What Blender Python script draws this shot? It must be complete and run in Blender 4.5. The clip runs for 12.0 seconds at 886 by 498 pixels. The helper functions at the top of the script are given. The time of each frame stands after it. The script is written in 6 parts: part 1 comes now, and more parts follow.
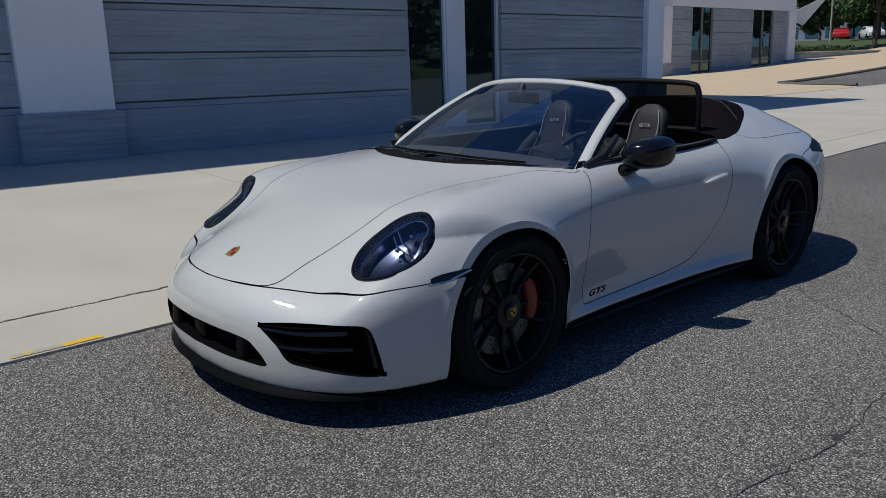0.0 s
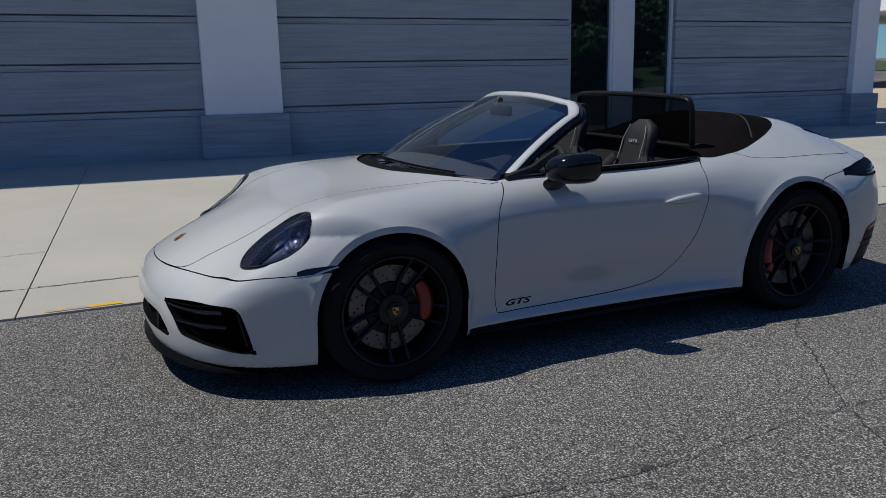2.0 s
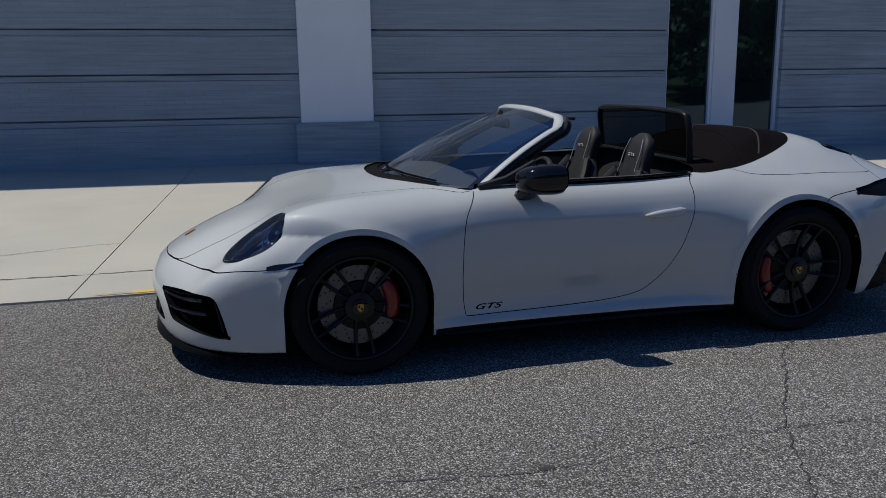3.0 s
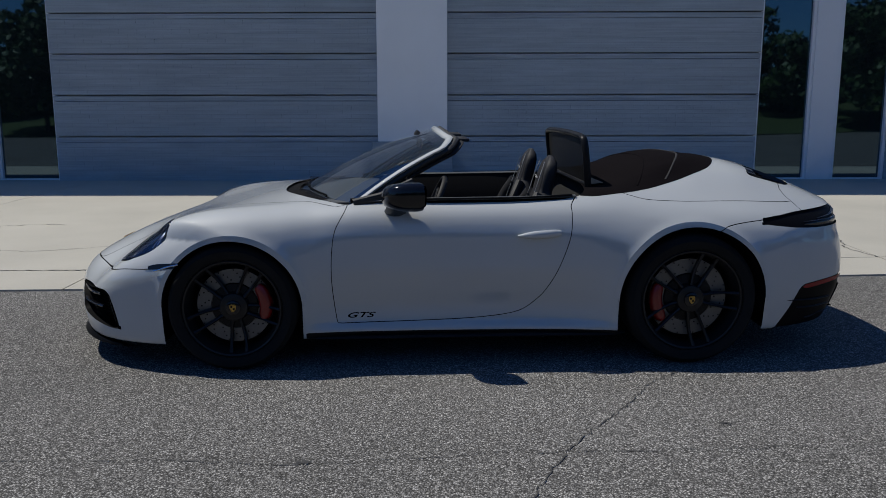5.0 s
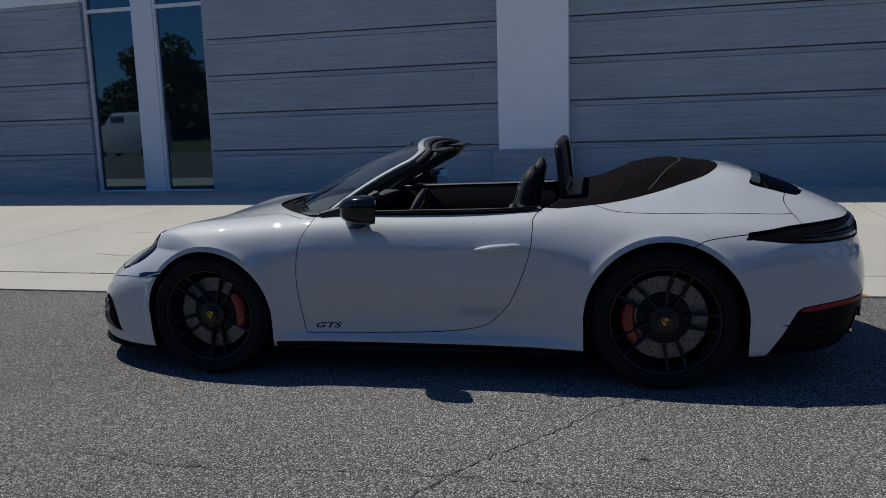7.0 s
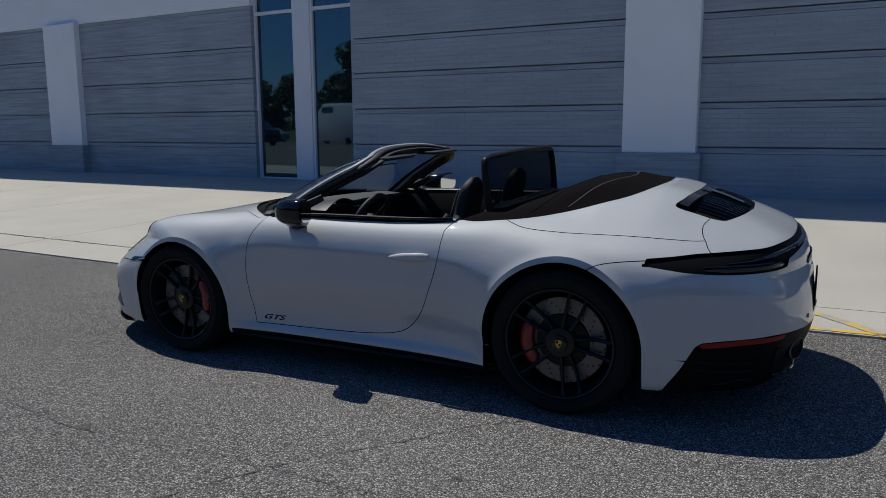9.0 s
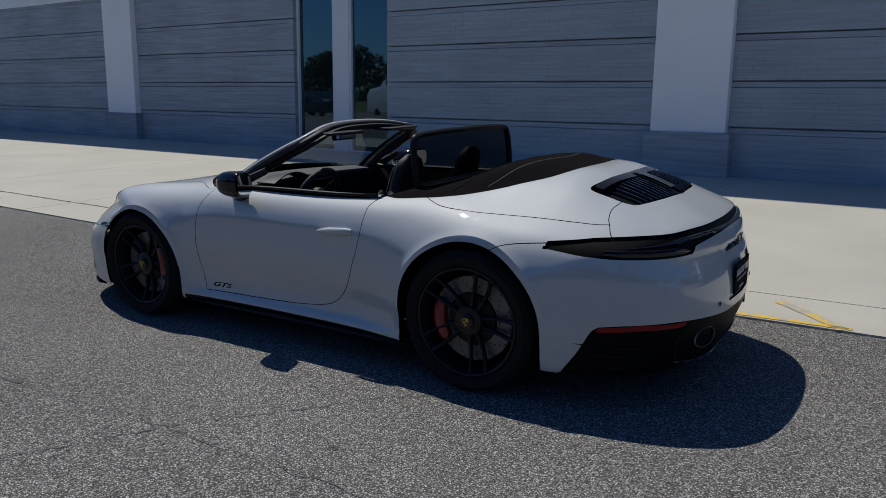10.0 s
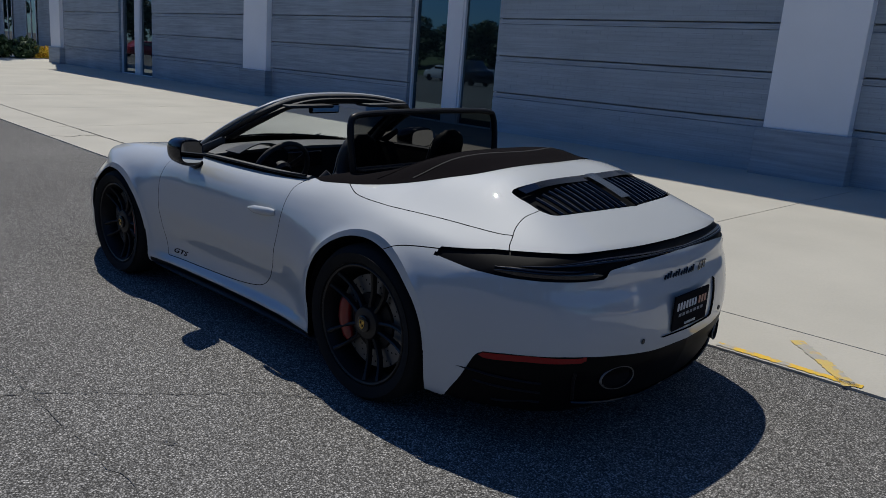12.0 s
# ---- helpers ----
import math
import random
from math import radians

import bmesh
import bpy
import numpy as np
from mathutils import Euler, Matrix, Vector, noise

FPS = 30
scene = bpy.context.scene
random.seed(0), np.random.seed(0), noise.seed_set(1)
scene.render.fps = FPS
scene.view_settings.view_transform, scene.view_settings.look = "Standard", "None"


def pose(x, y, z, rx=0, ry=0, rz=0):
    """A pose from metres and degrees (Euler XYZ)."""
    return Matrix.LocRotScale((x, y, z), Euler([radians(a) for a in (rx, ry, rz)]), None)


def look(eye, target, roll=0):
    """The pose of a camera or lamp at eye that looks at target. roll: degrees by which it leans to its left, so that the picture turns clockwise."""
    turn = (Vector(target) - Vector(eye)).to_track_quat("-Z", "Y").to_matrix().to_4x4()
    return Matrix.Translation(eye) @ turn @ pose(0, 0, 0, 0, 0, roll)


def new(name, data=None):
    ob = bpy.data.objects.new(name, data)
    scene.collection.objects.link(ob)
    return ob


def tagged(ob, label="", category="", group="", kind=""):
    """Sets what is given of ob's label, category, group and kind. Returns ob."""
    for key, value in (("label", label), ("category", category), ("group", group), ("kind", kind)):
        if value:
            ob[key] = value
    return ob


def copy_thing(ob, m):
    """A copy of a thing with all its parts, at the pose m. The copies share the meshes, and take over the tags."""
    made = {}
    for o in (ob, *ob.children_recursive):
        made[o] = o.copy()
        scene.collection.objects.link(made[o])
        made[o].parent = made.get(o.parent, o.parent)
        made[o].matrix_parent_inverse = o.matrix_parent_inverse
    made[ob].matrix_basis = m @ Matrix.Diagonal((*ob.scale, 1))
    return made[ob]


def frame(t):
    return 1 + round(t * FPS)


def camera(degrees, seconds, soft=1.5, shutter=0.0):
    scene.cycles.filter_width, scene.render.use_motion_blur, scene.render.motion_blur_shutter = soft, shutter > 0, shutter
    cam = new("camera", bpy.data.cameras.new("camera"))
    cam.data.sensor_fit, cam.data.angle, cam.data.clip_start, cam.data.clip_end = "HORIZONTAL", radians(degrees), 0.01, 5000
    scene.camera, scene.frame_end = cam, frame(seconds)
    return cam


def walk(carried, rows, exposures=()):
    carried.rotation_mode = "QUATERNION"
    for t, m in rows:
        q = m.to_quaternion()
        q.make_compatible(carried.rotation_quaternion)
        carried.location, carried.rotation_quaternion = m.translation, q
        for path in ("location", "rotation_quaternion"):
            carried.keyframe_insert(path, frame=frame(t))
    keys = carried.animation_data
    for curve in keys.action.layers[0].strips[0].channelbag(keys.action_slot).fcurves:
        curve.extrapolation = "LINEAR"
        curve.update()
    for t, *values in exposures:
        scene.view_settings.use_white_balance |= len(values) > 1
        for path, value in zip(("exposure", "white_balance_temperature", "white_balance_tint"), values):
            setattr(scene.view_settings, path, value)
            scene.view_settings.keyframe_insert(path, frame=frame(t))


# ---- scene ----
import functools

# ---- camera and walk ----
cam = camera(59.8, 12.0, soft=0.75)
PATH = [
    (0.0, (-3.36, -3.236, 1.335), (-2.157, -1.703, 0.887), -1.8),
    (0.5, (-3.082, -3.441, 1.347), (-2.063, -1.779, 0.899), -2.0),
    (1.0, (-2.833, -3.759, 1.342), (-1.946, -2.02, 0.907), -2.5),
    (1.5, (-2.54, -3.963, 1.333), (-1.752, -2.174, 0.912), -1.6),
    (2.0, (-2.206, -4.159, 1.328), (-1.508, -2.331, 0.912), -1.3),
    (2.5, (-1.882, -4.407, 1.335), (-1.328, -2.529, 0.927), -0.9),
    (4.5, (-0.414, -4.826, 1.323), (-0.404, -2.854, 0.988), -0.7),
    (5.0, (-0.09, -4.922, 1.32), (-0.103, -2.95, 0.989), -0.1),
    (5.5, (0.168, -4.86, 1.317), (0.097, -2.888, 0.989), 0.0),
    (6.0, (0.48, -4.854, 1.322), (0.296, -2.889, 1.002), -0.4),
    (6.5, (0.821, -4.841, 1.322), (0.465, -2.899, 1.008), -1.1),
    (7.0, (1.12, -4.716, 1.331), (0.616, -2.805, 1.023), -1.7),
    (9.0, (2.531, -4.238, 1.394), (1.547, -2.526, 1.079), -0.3),
    (9.5, (2.851, -4.049, 1.404), (1.79, -2.389, 1.059), 0.2),
    (10.0, (3.196, -3.879, 1.422), (2.072, -2.27, 1.039), 0.7),
    (10.5, (3.48, -3.691, 1.448), (2.258, -2.163, 1.037), 1.2),
    (11.0, (3.599, -3.385, 1.465), (2.304, -1.919, 1.046), 2.8),
    (11.5, (3.729, -3.096, 1.486), (2.376, -1.688, 1.054), 3.8),
    (12.0, (3.779, -2.869, 1.505), (2.382, -1.516, 1.038), 4.4),
]
walk(cam, [(t, look(eye, target, roll)) for t, eye, target, roll in PATH], [(0.0, -0.44, 6180, 8), (12.0, -0.44, 6180, 8)])

# ---- world and sun ----
SUN_FROM = Vector((-0.53, 0.16, 1.0))          # towards the sun: ahead of the car, behind the wall
world = bpy.data.worlds.new("sky")
scene.world = world
world.use_nodes = True
wn = world.node_tree
sky = wn.nodes.new("ShaderNodeTexSky")
sky.sky_type, sky.sun_disc = "NISHITA", False
sky.air_density, sky.dust_density, sky.ozone_density = 1.1, 0.0, 4.0
sky.sun_elevation = math.atan2(SUN_FROM.z, math.hypot(SUN_FROM.x, SUN_FROM.y))
sky.sun_rotation = math.atan2(SUN_FROM.x, SUN_FROM.y)
tint = wn.nodes.new("ShaderNodeVectorMath")
tint.operation, tint.inputs[1].default_value = "MULTIPLY", (0.60, 0.94, 1.42)
wn.links.new(sky.outputs[0], tint.inputs[0])
wn.links.new(tint.outputs[0], wn.nodes["Background"].inputs[0])
wn.nodes["Background"].inputs[1].default_value = 0.064
sun = new("sun", bpy.data.lights.new("sun", "SUN"))
sun.data.energy, sun.data.angle, sun.data.color = 5.0, radians(0.53), (1.0, 0.93, 0.82)
sun.matrix_world = look(SUN_FROM * 30, (0, 0, 0))

# ---- materials ----
def shader(name, base, rough=0.5, metal=0.0, vary=0.0, scale=8.0, fine=0.0, fine_scale=120.0, bump=0.0, coat=0.0, spec=0.5):
    """A Principled material whose colour varies at two scales, with fine relief."""
    m = bpy.data.materials.new(name)
    m.use_nodes = True
    t = m.node_tree
    p = t.nodes["Principled BSDF"]
    p.inputs["Roughness"].default_value, p.inputs["Metallic"].default_value = rough, metal
    p.inputs["Specular IOR Level"].default_value = spec
    p.inputs["Coat Weight"].default_value, p.inputs["Coat Roughness"].default_value = coat, 0.012
    p.inputs["Base Color"].default_value = (*base, 1)
    if vary or fine or bump:
        co = t.nodes.new("ShaderNodeTexCoord")
        coords = co.outputs["Object"]
        a, b = t.nodes.new("ShaderNodeTexNoise"), t.nodes.new("ShaderNodeTexNoise")
        for n, s, d in ((a, scale, 4), (b, fine_scale, 3)):
            t.links.new(coords, n.inputs["Vector"])
            n.inputs["Scale"].default_value, n.inputs["Detail"].default_value = s, d
        mix = t.nodes.new("ShaderNodeMath")
        mix.operation = "MULTIPLY_ADD"
        mix.inputs[1].default_value = 2 * vary
        t.links.new(a.outputs["Fac"], mix.inputs[0])
        mix.inputs[2].default_value = 1.0 - vary - fine
        add = t.nodes.new("ShaderNodeMath")
        add.operation = "MULTIPLY_ADD"
        t.links.new(b.outputs["Fac"], add.inputs[0])
        add.inputs[1].default_value = 2 * fine
        t.links.new(mix.outputs[0], add.inputs[2])
        mul = t.nodes.new("ShaderNodeVectorMath")
        mul.operation = "SCALE"
        mul.inputs[0].default_value = base
        t.links.new(add.outputs[0], mul.inputs["Scale"])
        t.links.new(mul.outputs[0], p.inputs["Base Color"])
        if bump:
            bp = t.nodes.new("ShaderNodeBump")
            bp.inputs["Strength"].default_value, bp.inputs["Distance"].default_value = 1.0, bump
            t.links.new(b.outputs["Fac"], bp.inputs["Height"])
            t.links.new(bp.outputs[0], p.inputs["Normal"])
    return m


def glass(name, colour=(1, 1, 1), clear=0.85, rough=0.0, ior=1.42, sheen=1.0):
    """Thin pane: part see-through, part mirror by the angle of the surface."""
    m = bpy.data.materials.new(name)
    m.use_nodes = True
    t = m.node_tree
    t.nodes.remove(t.nodes["Principled BSDF"])
    lw, pw, fres, tr, gl, mx = (t.nodes.new("ShaderNode" + k) for k in ("LayerWeight", "Math", "Math", "BsdfTransparent", "BsdfGlossy", "MixShader"))
    lw.inputs[0].default_value = 0.5
    pw.operation, pw.inputs[1].default_value = "POWER", 5.0
    f0 = ((ior - 1) / (ior + 1)) ** 2 * 2
    fres.operation, fres.inputs[1].default_value, fres.inputs[2].default_value = "MULTIPLY_ADD", 1 - f0, f0
    t.links.new(lw.outputs["Facing"], pw.inputs[0])
    t.links.new(pw.outputs[0], fres.inputs[0])
    tr.inputs[0].default_value = (*(c * clear for c in colour), 1)
    gl.inputs["Roughness"].default_value = rough
    gl.inputs["Color"].default_value = (sheen, sheen, sheen, 1)
    t.links.new(fres.outputs[0], mx.inputs[0])
    t.links.new(tr.outputs[0], mx.inputs[1])
    t.links.new(gl.outputs[0], mx.inputs[2])
    t.links.new(mx.outputs[0], t.nodes["Material Output"].inputs[0])
    return m


M_PAINT = shader("car_paint", (0.458, 0.472, 0.466), rough=0.55, vary=0.012, scale=3, coat=1.0)
M_PAINT.node_tree.nodes["Principled BSDF"].inputs["Coat IOR"].default_value = 1.7
M_PAINT.node_tree.nodes["Principled BSDF"].inputs["Coat Roughness"].default_value = 0.02
# almost black: shade of gaps and holes as colour; also liners and plate
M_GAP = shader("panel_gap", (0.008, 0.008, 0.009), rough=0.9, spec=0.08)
M_BLACK = shader("gloss_black", (0.005, 0.005, 0.007), rough=0.10, coat=0.2, spec=0.35)
M_SATIN = shader("satin_black", (0.010, 0.010, 0.011), rough=0.4, vary=0.2, scale=40, spec=0.15)
M_PLASTIC = shader("black_plastic", (0.02, 0.02, 0.021), rough=0.6, vary=0.15, scale=30, fine=0.1, fine_scale=400, bump=0.0005)
M_RUBBER = shader("tyre_rubber", (0.010, 0.010, 0.010), rough=0.85, spec=0.2, vary=0.2, scale=12, fine=0.15, fine_scale=90, bump=0.001)
M_RIM = shader("rim_satin_black", (0.007, 0.007, 0.008), rough=0.42, metal=0.0, coat=0.0, spec=0.35)
M_DISC = shader("brake_disc_steel", (0.15, 0.15, 0.15), rough=0.45, metal=0.7, vary=0.1, scale=30)
M_RED = shader("caliper_red", (0.20, 0.004, 0.004), rough=0.35, coat=0.3, vary=0.05, scale=20)
M_GOLD = shader("badge_gold", (0.52, 0.33, 0.08), rough=0.3, metal=0.8)
M_CHROME = shader("chrome", (0.75, 0.75, 0.77), rough=0.08, metal=1.0)
M_CARD = shader("door_card_leather", (0.005, 0.005, 0.0055), rough=0.7, vary=0.15, scale=20, spec=0.15)
# black leather raised to grey: sunlight on upward faces is in the colour
M_DASH = shader("dashboard_leather", (0.060, 0.064, 0.066), rough=0.5, vary=0.12, scale=14, fine=0.12, fine_scale=300, bump=0.001)
M_LIP = shader("splitter_black", (0.004, 0.004, 0.0045), rough=0.45, vary=0.2, scale=30, spec=0.06)
M_LEATHER = shader("black_leather", (0.020, 0.020, 0.022), rough=0.6, spec=0.3, vary=0.15, scale=20, fine=0.1, fine_scale=300, bump=0.001)
M_THREAD = shader("grey_stitch", (0.30, 0.30, 0.30), rough=0.7)
M_STITCH = shader("white_stitch", (0.65, 0.65, 0.63), rough=0.7)
M_FABRIC = shader("soft_top_fabric", (0.0070, 0.0058, 0.0066), rough=0.95, spec=0.03, vary=0.2, scale=14, fine=0.2, fine_scale=700, bump=0.001)
M_PIPING = shader("soft_top_piping", (0.017, 0.016, 0.016), rough=0.8, vary=0.2, scale=30)
M_NET = glass("deflector_mesh", (0.13, 0.13, 0.13), 1.0, 0.5, 1.2, 0.15)
M_SCREEN = glass("windscreen_glass", (0.82, 0.90, 0.94), 0.88, 0.0, 1.72, 1.0)
M_LENS = glass("lamp_lens", (0.93, 0.95, 1.0), 0.95, 0.0, 1.45, 0.7)
M_LAMPBOWL = shader("lamp_bowl", (0.060, 0.072, 0.115), rough=0.22, metal=0.9)
M_LED = shader("lamp_projector", (0.45, 0.5, 0.6), rough=0.12, metal=1.0)
M_TAIL = shader("smoked_tail_lamp", (0.008, 0.009, 0.014), rough=0.10, coat=0.3)
# blue-grey base and part metal stand in for sky reflected in the glass
M_BRAKEGLASS = shader("brake_lamp_glass", (0.10, 0.12, 0.15), rough=0.14, metal=0.6, vary=0.1, scale=20)
M_REDLENS = shader("red_reflector", (0.24, 0.006, 0.008), rough=0.2, spec=0.25)
M_CARPET = shader("cabin_carpet", (0.012, 0.012, 0.012), rough=0.95, vary=0.2, scale=60)
M_MIRROR = shader("mirror_glass", (0.8, 0.82, 0.84), rough=0.01, metal=1.0)
M_GREYDASH = shader("instrument_hood", (0.022, 0.024, 0.026), rough=0.4, vary=0.1, scale=20)


def asphalt_material():
    """Worn asphalt: rounded stones of many greys in a dark binder, broad stains over them."""
    m = shader("asphalt", (0.115, 0.113, 0.110), rough=0.9, spec=0.12)
    t = m.node_tree
    p = t.nodes["Principled BSDF"]
    co = t.nodes.new("ShaderNodeTexCoord")
    vor, small = t.nodes.new("ShaderNodeTexVoronoi"), t.nodes.new("ShaderNodeTexVoronoi")
    vor.inputs["Scale"].default_value, small.inputs["Scale"].default_value = 135.0, 310.0
    big, mid = t.nodes.new("ShaderNodeTexNoise"), t.nodes.new("ShaderNodeTexNoise")
    big.inputs["Scale"].default_value, big.inputs["Detail"].default_value = 0.35, 6
    mid.inputs["Scale"].default_value, mid.inputs["Detail"].default_value = 28, 4
    for n in (vor, small, big, mid):
        t.links.new(co.outputs["Object"], n.inputs["Vector"])

    def shades(source, stops):
        sep, ramp = t.nodes.new("ShaderNodeSeparateColor"), t.nodes.new("ShaderNodeValToRGB")
        t.links.new(source.outputs["Color"], sep.inputs[0])
        t.links.new(sep.outputs[0], ramp.inputs[0])
        ramp.color_ramp.elements.new(0.6)
        for e, (at, g) in zip(ramp.color_ramp.elements, stops):
            e.position, e.color = at, (g, g * 0.965, g * 0.915, 1)
        return ramp.outputs[0]

    def ranged(value, f0, f1, t0, t1):
        r = t.nodes.new("ShaderNodeMapRange")
        for k, v in zip(("From Min", "From Max", "To Min", "To Max"), (f0, f1, t0, t1)):
            r.inputs[k].default_value = v
        t.links.new(value, r.inputs["Value"])
        return r.outputs[0]

    def times(colour, k):
        v = t.nodes.new("ShaderNodeVectorMath")
        v.operation = "SCALE"
        t.links.new(colour, v.inputs[0])
        t.links.new(k, v.inputs["Scale"])
        return v.outputs[0]
    both = t.nodes.new("ShaderNodeMixRGB")
    both.inputs[0].default_value = 0.38
    t.links.new(shades(vor, ((0.05, 0.090), (0.60, 0.195), (0.97, 0.56))), both.inputs[1])
    t.links.new(shades(small, ((0.05, 0.065), (0.60, 0.180), (0.97, 0.54))), both.inputs[2])
    col = times(both.outputs[0], ranged(vor.outputs["Distance"], 0.20, 0.62, 1.30, 0.34))
    col = times(col, ranged(mid.outputs["Fac"], 0.3, 0.7, 0.94, 1.06))
    col = times(col, ranged(big.outputs["Fac"], 0.3, 0.7, 0.82, 1.14))
    t.links.new(col, p.inputs["Base Color"])
    add = t.nodes.new("ShaderNodeMath")
    add.operation = "ADD"
    t.links.new(vor.outputs["Distance"], add.inputs[0])
    t.links.new(mid.outputs["Fac"], add.inputs[1])
    bp = t.nodes.new("ShaderNodeBump")
    bp.inputs["Strength"].default_value, bp.inputs["Distance"].default_value = 0.7, 0.003
    bp.invert = True
    t.links.new(add.outputs[0], bp.inputs["Height"])
    t.links.new(bp.outputs[0], p.inputs["Normal"])
    return m


def brick_paint(name, base):
    """Painted brickwork: shallow courses under a worn coat of paint."""
    m = shader(name, base, rough=0.7)
    t = m.node_tree
    p = t.nodes["Principled BSDF"]
    co, mp = t.nodes.new("ShaderNodeTexCoord"), t.nodes.new("ShaderNodeMapping")
    mp.inputs["Rotation"].default_value = (radians(-90), 0, 0)
    br = t.nodes.new("ShaderNodeTexBrick")
    br.inputs["Scale"].default_value = 1.0
    br.inputs["Brick Width"].default_value, br.inputs["Row Height"].default_value = 0.30, 0.0765
    br.inputs["Mortar Size"].default_value, br.inputs["Mortar Smooth"].default_value = 0.006, 0.8
    br.inputs["Color1"].default_value, br.inputs["Color2"].default_value = (0.975, 0.975, 0.975, 1), (1.02, 1.02, 1.02, 1)
    br.inputs["Mortar"].default_value = (0.965, 0.965, 0.965, 1)
    n1, n2, n3 = (t.nodes.new("ShaderNodeTexNoise") for _ in range(3))
    for n, s in ((n1, 0.8), (n2, 22), (n3, 3.0)):
        n.inputs["Scale"].default_value, n.inputs["Detail"].default_value = s, 5
        t.links.new(co.outputs["Object"], n.inputs["Vector"])
    t.links.new(co.outputs["Object"], mp.inputs["Vector"])
    # the joints wander a little and are partly filled
    wob = t.nodes.new("ShaderNodeMixRGB")
    wob.blend_type, wob.inputs[0].default_value = "ADD", 0.008
    t.links.new(mp.outputs[0], wob.inputs[1])
    t.links.new(n2.outputs["Color"], wob.inputs[2])
    t.links.new(wob.outputs[0], br.inputs["Vector"])
    rng = t.nodes.new("ShaderNodeMapRange")
    rng.inputs["From Min"].default_value, rng.inputs["From Max"].default_value = 0.3, 0.7
    rng.inputs["To Min"].default_value, rng.inputs["To Max"].default_value = 0.88, 1.08
    t.links.new(n1.outputs["Fac"], rng.inputs["Value"])
    mul, mul2 = t.nodes.new("ShaderNodeVectorMath"), t.nodes.new("ShaderNodeVectorMath")
    mul.operation, mul2.operation = "SCALE", "MULTIPLY"
    mp3, streak, band = t.nodes.new("ShaderNodeMapping"), t.nodes.new("ShaderNodeTexNoise"), t.nodes.new("ShaderNodeMapRange")
    mp3.inputs["Scale"].default_value = (1.0, 1.0, 22.0)
    streak.inputs["Scale"].default_value, streak.inputs["Detail"].default_value = 1.0, 5
    t.links.new(co.outputs["Object"], mp3.inputs["Vector"])
    t.links.new(mp3.outputs[0], streak.inputs["Vector"])
    for key, val in zip(("From Min", "From Max", "To Min", "To Max"), (0.3, 0.7, 0.80, 1.18)):
        band.inputs[key].default_value = val
    t.links.new(streak.outputs["Fac"], band.inputs["Value"])
    mul0 = t.nodes.new("ShaderNodeVectorMath")
    mul0.operation = "SCALE"
    t.links.new(br.outputs["Color"], mul0.inputs[0])
    t.links.new(band.outputs[0], mul0.inputs["Scale"])
    t.links.new(mul0.outputs[0], mul.inputs[0])
    t.links.new(rng.outputs[0], mul.inputs["Scale"])
    mul2.inputs[1].default_value = base
    t.links.new(mul.outputs[0], mul2.inputs[0])
    t.links.new(mul2.outputs[0], p.inputs["Base Color"])
    h = t.nodes.new("ShaderNodeMath")
    h.operation = "MULTIPLY"
    t.links.new(br.outputs["Fac"], h.inputs[0])
    t.links.new(n3.outputs["Fac"], h.inputs[1])
    h2 = t.nodes.new("ShaderNodeMath")
    h2.operation = "MULTIPLY_ADD"
    h2.inputs[1].default_value = -0.35
    t.links.new(n2.outputs["Fac"], h2.inputs[0])
    t.links.new(h.outputs[0], h2.inputs[2])
    bp = t.nodes.new("ShaderNodeBump")
    bp.invert = True
    bp.inputs["Strength"].default_value, bp.inputs["Distance"].default_value = 0.7, 0.006
    t.links.new(h2.outputs[0], bp.inputs["Height"])
    t.links.new(bp.outputs[0], p.inputs["Normal"])
    return m


M_ASPHALT = asphalt_material()
M_CONCRETE = shader("concrete_slab", (0.425, 0.402, 0.345), rough=0.85, vary=0.17, scale=0.9, fine=0.06, fine_scale=60, bump=0.002)
M_CONCRETE2 = shader("tan_concrete", (0.50, 0.40, 0.27), rough=0.85, vary=0.1, scale=0.9, fine=0.06, fine_scale=60)
M_JOINT = shader("joint_filler", (0.10, 0.095, 0.085), rough=0.95, vary=0.2, scale=10)
M_TAR = shader("crack_tar", (0.045, 0.044, 0.043), rough=0.7, vary=0.2, scale=20)


def flaked(name, paint, ground, bare, scale):
    """Old road paint with the ground showing where it has flaked off."""
    m = shader(name, paint, rough=0.75)
    t = m.node_tree
    co, a, b = t.nodes.new("ShaderNodeTexCoord"), t.nodes.new("ShaderNodeTexNoise"), t.nodes.new("ShaderNodeTexNoise")
    ramp, mix, fine = t.nodes.new("ShaderNodeValToRGB"), t.nodes.new("ShaderNodeMixRGB"), t.nodes.new("ShaderNodeMixRGB")
    for n, s, d in ((a, scale, 8), (b, 70, 3)):
        n.inputs["Scale"].default_value, n.inputs["Detail"].default_value = s, d
        t.links.new(co.outputs["Object"], n.inputs["Vector"])
    ramp.color_ramp.elements[0].position, ramp.color_ramp.elements[1].position = bare - 0.03, bare + 0.03
    t.links.new(a.outputs["Fac"], ramp.inputs[0])
    t.links.new(ramp.outputs[0], mix.inputs[0])
    mix.inputs[1].default_value, mix.inputs[2].default_value = (*ground, 1), (*paint, 1)
    fine.blend_type, fine.inputs[0].default_value = "MULTIPLY", 0.35
    t.links.new(mix.outputs[0], fine.inputs[1])
    t.links.new(b.outputs["Color"], fine.inputs[2])
    t.links.new(fine.outputs[0], t.nodes["Principled BSDF"].inputs["Base Color"])
    return m


M_YELLOW = flaked("worn_yellow_paint", (0.80, 0.50, 0.04), (0.44, 0.41, 0.35), 0.47, 9.0)


